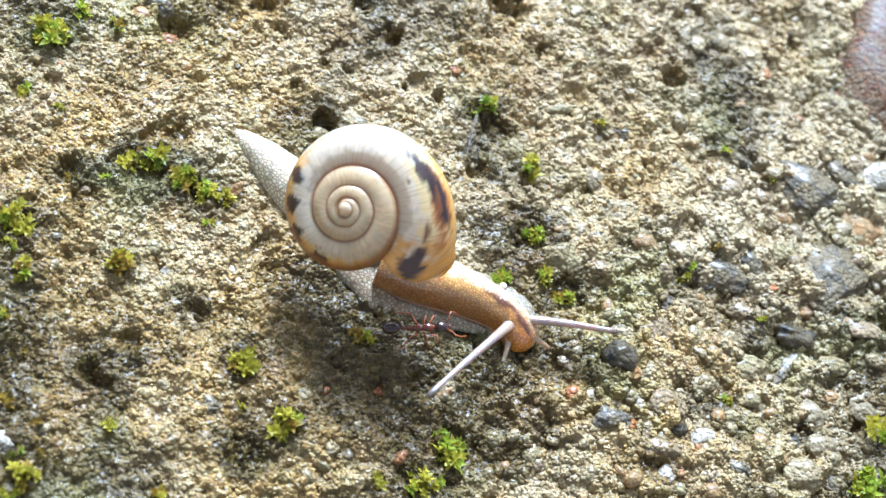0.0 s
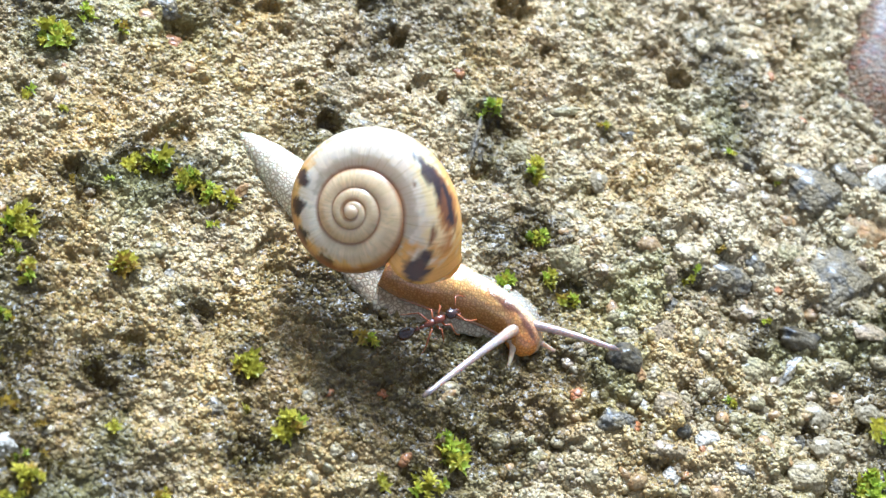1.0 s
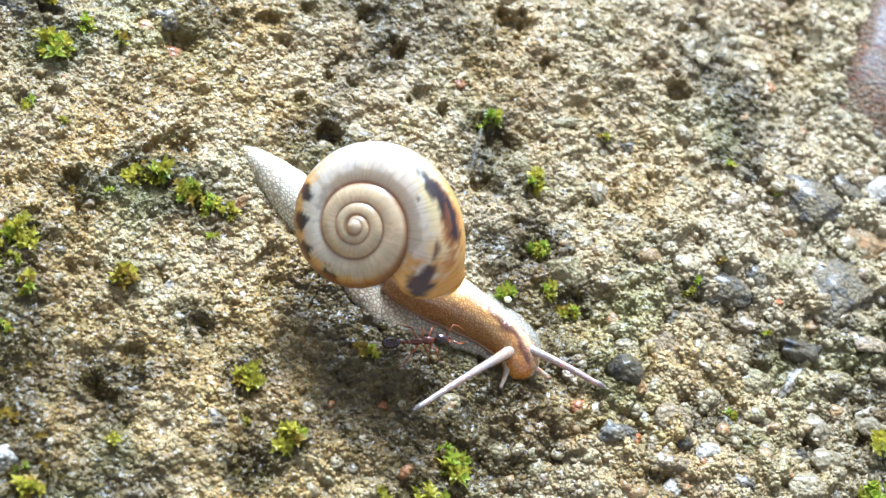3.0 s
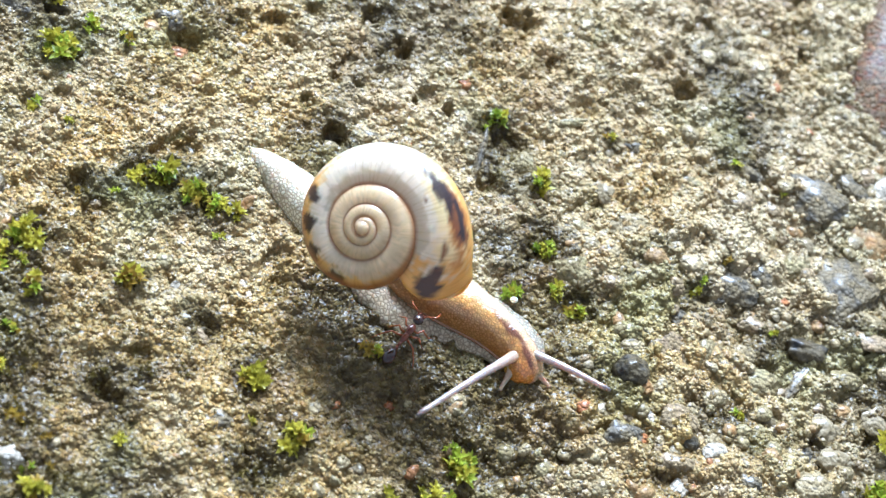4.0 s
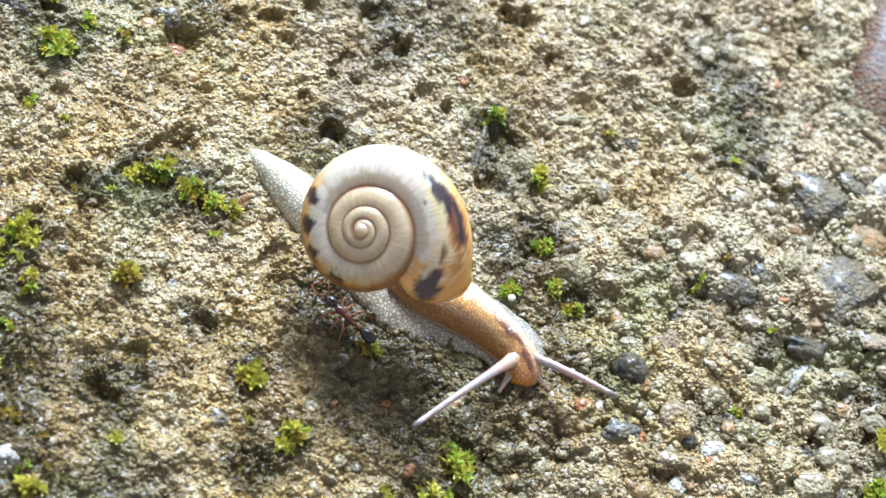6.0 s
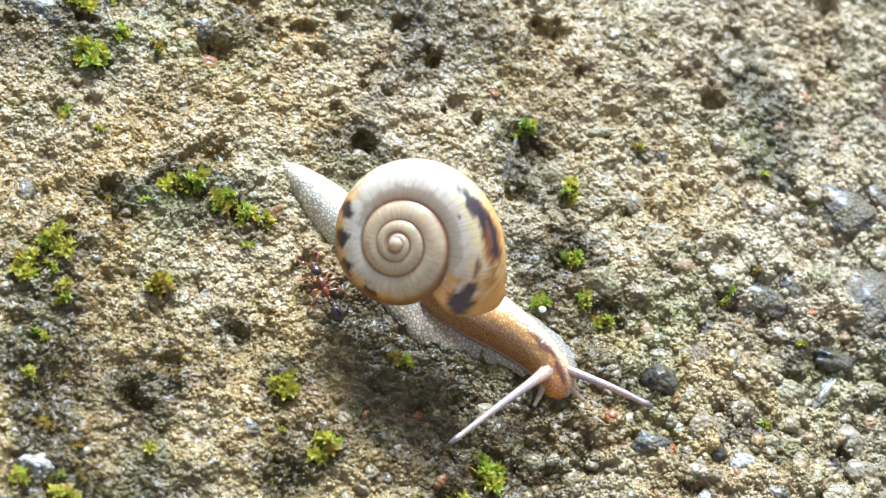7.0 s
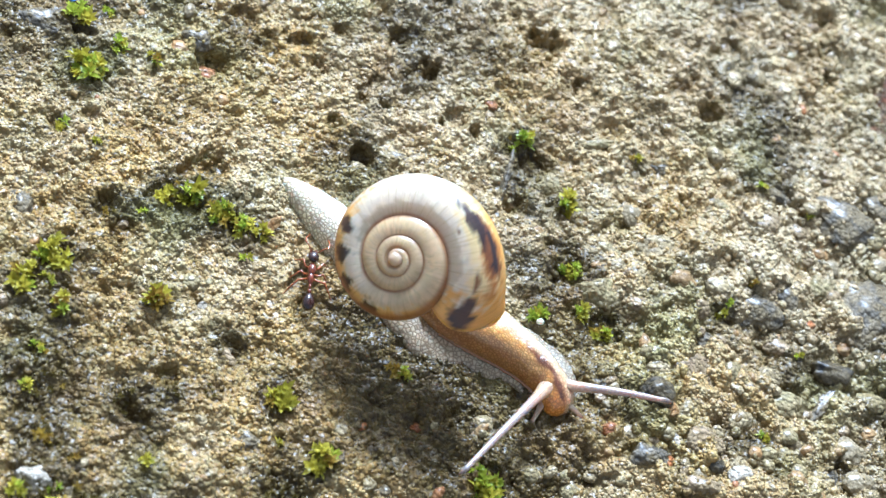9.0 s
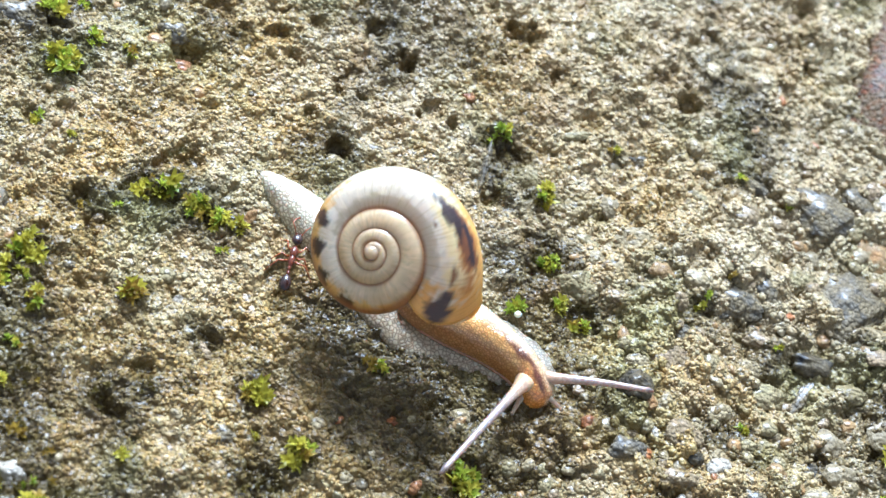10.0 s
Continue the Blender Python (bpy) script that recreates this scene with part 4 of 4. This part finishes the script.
# ---- the ant ----
def build_ant():
    """Facing +x, feet on z = 0, middle of the waist at the origin; millimetres."""
    ant = tagged(new("ant"), "small shiny red-brown ant with amber legs", "ant")
    add = lambda name, piece, mat, label="": part(name, mesh_of(name, *piece, mat), ant, label)
    add("head", ball((2.75, 0, 1.5), (0.74, 0.54, 0.46), -0.35, shape=lambda x, y, z: (x, y * (1 - 0.18 * x), z)), BLACK_CHITIN, "dark glossy head")
    for s in (-1, 1):
        add("eye", ball((2.75, 0.43 * s, 1.7), (0.14, 0.08, 0.14), rings=6, seg=8), BLACK_CHITIN)
        add("mandible", tube([(3.25, 0.3 * s, 1.2), (3.6, 0.28 * s, 1.1), (3.72, 0.05 * s, 1.05)], [0.13, 0.1, 0.03], 6), RED_CHITIN)
    add("thorax", joined(ball((1.35, 0, 1.35), (0.75, 0.42, 0.42), -0.1), ball((0.35, 0, 1.25), (0.75, 0.34, 0.34), 0.1)), RED_CHITIN)
    add("waist", joined(ball((-0.55, 0, 1.2), (0.3, 0.17, 0.28), rings=8, seg=10), ball((-1.1, 0, 1.2), (0.3, 0.2, 0.3), rings=8, seg=10)), RED_CHITIN)
    add("abdomen", ball((-2.3, 0, 1.3), (0.95, 0.62, 0.58), 0.1, shape=lambda x, y, z: (x, y * (1 - 0.15 * x), z)), BLACK_CHITIN, "dark glossy abdomen")
    legs = []
    for s in (-1, 1):
        for x, reach, lean in ((1.6, 1.5, 0.9), (0.9, 1.7, 0.0), (0.35, 2.0, -1.3)):
            leg = add("leg", tube([(0, 0.15 * s, 0), (0.1 * lean, 0.5 * s, -0.05), (0.5 * lean, reach * 0.55 * s, 0.55), (0.85 * lean, reach * 0.85 * s, -0.45), (1.1 * lean, reach * 1.0 * s, -0.95), (1.45 * lean, reach * 1.1 * s, -1.08)],
                                  [0.13, 0.11, 0.1, 0.07, 0.045, 0.03], 7), LEG_CHITIN)
            leg.location = (x * MM, 0.2 * s * MM, 1.1 * MM)
            legs.append((leg, s, x))
        feeler = add("antenna", tube([(0, 0, 0), (0.5, 0.55 * s, 0.35), (0.75, 0.95 * s, 0.45), (1.3, 0.95 * s, 0.1), (1.9, 0.7 * s, -0.35)], [0.06, 0.06, 0.07, 0.08, 0.09], 7), LEG_CHITIN)
        feeler.location = (3.1 * MM, 0.25 * s * MM, 1.65 * MM)
        legs.append((feeler, s, None))
    return ant, legs


ANT, ANT_LEGS = build_ant()


# ---- scraps on the concrete ----
def chip(name, x, y, z, size, tilt, mat, words, category, seed=1):
    """A thin broken flake; size long, wide, thick in millimetres."""
    d = random.Random(seed)
    n = 9
    rim = [(math.cos(a) * d.uniform(0.75, 1.05), math.sin(a) * d.uniform(0.7, 1.05)) for a in (2 * math.pi * k / n for k in range(n))]
    verts = []
    for level, grow in ((-0.5, 0.9), (-0.2, 1.0), (0.25, 0.97), (0.5, 0.82)):
        verts += [(0.5 * size[0] * u * grow * MM, 0.5 * size[1] * v * grow * MM, (level * size[2] + 0.12 * size[2] * d.uniform(-1, 1)) * MM) for u, v in rim]
    ob = new(name, mesh_of(name, verts, ring_faces(4, n), mat, False))
    ob.matrix_basis = pose(x * MM, y * MM, (floor_at(x, y, 0.3) + z) * MM, *tilt)
    return tagged(ob, words, category)


chip("quartz_flake", -28.3, -6.7, 0.1, (1.4, 1.1, 0.5), (12, -18, 40), STONES["milky"], "small white flake lying on the concrete", "flake", 5)
chip("bark_chip", -21.6, 3.4, 0.6, (2.2, 1.2, 0.4), (30, -20, 50), STONES["ochre"], "small tan bark chip beside the moss", "bark chip", 6)
SEED, seed_tree, seed_bsdf = material("pale_seed_coat", 0.25, sss=0.4)
seed_tree.links.new(ramp(seed_tree, noise_of(seed_tree, coords(seed_tree), 1500), [(0.3, (0.6, 0.62, 0.45)), (0.7, (0.8, 0.8, 0.66))]), seed_bsdf.inputs["Base Color"])
SEED_THING = new("seed", mesh_of("seed", *ball((0, 0, 0), (0.4, 0.33, 0.33)), SEED))
SEED_THING.location = (6.0 * MM, -4.0 * MM, (floor_at(6.0, -4.0, 0.3) + 0.35) * MM)
tagged(SEED_THING, "tiny round whitish seed beside a moss tuft", "seed")
BLUE, blue_tree, blue_bsdf = material("blue_plastic", 0.35)
blue_tree.links.new(ramp(blue_tree, noise_of(blue_tree, coords(blue_tree), 900), [(0.3, (0.03, 0.1, 0.4)), (0.7, (0.08, 0.22, 0.6))]), blue_bsdf.inputs["Base Color"])
chip("plastic_scrap", -43.5, 27.0, 0.2, (1.3, 0.9, 0.3), (10, 15, 20), BLUE, "tiny blue plastic scrap on the concrete", "scrap", 8)


def scatter_pebbles():
    """Small pebbles pressed into the rubble ahead of the snail and thinly elsewhere."""
    d = random.Random(11)
    tones = ["sand"] * 6 + ["quartz"] * 2 + ["olive"] * 6 + ["umber"] * 5 + ["slate"] + ["ochre"] * 4 + ["rust"]
    shapes = {(tone, k): stone_mesh("pebble", hash_of(tone) + 60 + k, k == 0, 2, STONES[tone]) for tone in set(tones) for k in range(2)}
    made = 0
    while made < 290:
        x, y = d.uniform(-50, 54), d.uniform(-33, 44)
        if d.random() > 0.1 + 0.9 * min(1, max(0, (0.75 * x - 0.65 * y) / 30)) or (-24 < x < 11 and -14 < y < 11):
            continue
        made += 1
        ob = new("pebble", shapes[d.choice(tones), d.randrange(2)])
        size = 0.45 + 0.85 * d.random() ** 2.0
        ob.scale = (size * MM, size * d.uniform(0.6, 1) * MM, size * 0.6 * MM)
        ob.location = (x * MM, y * MM, (floor_at(x, y, 0.3) - 0.12 * size) * MM)
        ob.rotation_euler = (d.uniform(-0.3, 0.3), d.uniform(-0.3, 0.3), d.uniform(0, 6.28))
        ob.parent = GROUND


scatter_pebbles()


def motions():
    """The gliding snail with its turning neck and feelers, and the running ant."""
    glide = [(0, 0.0, 0.0), (1, 0.14, -0.05), (2, 0.28, -0.16), (2.5, 0.36, -0.26), (4, 0.58, -0.46), (5, 0.7, -0.64), (5.5, 0.75, -0.76), (7, 0.94, -1.06), (8, 1.02, -1.2), (9, 1.14, -1.36), (10, 1.18, -1.44)]
    walk(SNAIL, [(t, pose((HOME.x + x) * MM, (HOME.y + y) * MM, 0)) for t, x, y in glide])
    turn = [(0, 0.0), (1, -1.3), (2.5, -7.5), (4.0, -13.5), (4.5, -14.8), (5.5, -14.3), (7.5, -12.7), (9, -13.8), (10, -12.2)]
    off = PIVOT - HOME
    walk(NECK, [(t, pose(off.x * MM, off.y * MM, 0, 0, 0, a)) for t, a in turn])

    def between(rows, t):
        for (t0, *a), (t1, *b_) in zip(rows, rows[1:]):
            if t <= t1:
                f = (t - t0) / (t1 - t0)
                return [u + (v - u) * f for u, v in zip(a, b_)]
        return rows[-1][1:]

    def aim(part_, root, tips, long):
        """Keys a feeler from its root on the neck towards tips in the world."""
        rows = []
        for t, x, y, z in tips:
            sx, sy = between(glide, t)
            q = Vector((x - HOME.x - sx, y - HOME.y - sy, z)) - off
            q = Matrix.Rotation(-radians(between(turn, t)[0]), 3, "Z") @ q
            way = (q - root).normalized()
            m = way.to_track_quat("X", "Z").to_matrix().to_4x4()
            m.translation = (q - way * long) * MM
            rows.append((t, m))
        walk(part_, rows)

    aim(LEFT_HORN, Vector((6.5, -8.8, 2.5)) - PIVOT, [(0, -2.88, -19.01, 4.5), (1, -3.71, -18.89, 4.5), (2.5, -4.56, -18.98, 4.5), (4.5, -4.99, -19.89, 4.5), (5.5, -5.34, -20.88, 4.5), (7.5, -4.17, -21.99, 4.5), (9, -3.24, -23.34, 4.5), (10, -3.01, -24.0, 4.5)], 15.0)
    aim(RIGHT_HORN, Vector((7.6, -8.4, 2.6)) - PIVOT, [(0, 17.02, -9.37, 4.5), (1, 16.49, -11.2, 4.5), (2.5, 15.09, -13.81, 4.5), (4.5, 14.66, -14.83, 4.5), (5.5, 15.24, -15.2, 4.5), (7.5, 16.75, -14.68, 4.5), (9, 18.47, -12.87, 4.5), (10, 18.94, -12.45, 4.5)], 11.4)
    for ob, root, way in ((LOW_LEFT, (6.5, -10.1, 1.5), (-0.25, -1, -0.25)), (LOW_RIGHT, (8.4, -9.5, 1.8), (0.9, -0.4, -0.15))):
        rows = []
        for t, sway in ((0, 0), (2.5, 8), (5, -6), (7.5, 5), (10, 0)):
            m = (Matrix.Rotation(radians(sway), 3, "Z") @ Vector(way)).to_track_quat("X", "Z").to_matrix().to_4x4()
            m.translation = (Vector(root) - PIVOT) * MM
            rows.append((t, m))
        walk(ob, rows)

    run = [(0.0, -3.31, -10.46, 4), (0.3, -3.17, -10.33, 13), (0.6, -3.27, -10.08, 20), (0.9, -2.66, -9.80, 25), (1.2, -2.41, -9.62, 32), (1.5, -1.73, -9.64, 26), (1.8, -1.10, -9.69, 23), (2.1, -1.11, -9.76, 19),
           (2.4, -0.88, -9.94, 20), (2.7, -2.28, -10.48, 5), (3.8, -5.57, -10.42, 42), (4.2, -5.89, -10.47, 68), (4.6, -6.24, -11.09, 81), (5.0, -6.97, -11.24, 93)]
    run += [(5.4, -7.88, -10.57, 112), (5.7, -8.6, -9.9, 138), (6.2, -12.6, -8.2, 140), (6.8, -16.30, -5.70, 118), (7.0, -16.44, -5.75, 118), (7.2, -16.95, -5.22, 108), (7.4, -17.11, -4.70, 103), (7.6, -17.77, -3.90, 99), (8.0, -17.63, -3.89, 91), (8.4, -17.72, -3.50, 89),
            (9.0, -17.90, -3.11, 86), (9.5, -17.67, -2.77, 81), (9.8, -17.99, -2.24, 79), (10.0, -17.60, -1.94, 78)]
    rows = []
    for t, x, y, a in run:
        lift = 1.3 if t < 3 else 0.0  # on the edge of the foot
        x, y, climb = x - 0.275 * lift, y - 0.56 * lift, 0.3 + lift
        rows.append((t, pose(x * MM, y * MM, (floor_at(x, y, 1.0) + climb) * MM, 0, -8 if t < 4 else 0, a)))
    walk(ANT, rows)
    for n, (limb, side, x) in enumerate(ANT_LEGS):
        place = limb.location.copy()
        keys, steps = [], 26 if x is not None else 20
        for i in range(steps + 1):
            t = 10.0 * i / steps
            swing = (14 if x is not None else 22) * math.sin(2.3 * i + 2.1 * n)
            keys.append((t, pose(*place, 0, 0 if x is not None else 0.5 * swing, swing)))
        walk(limb, keys)


motions()
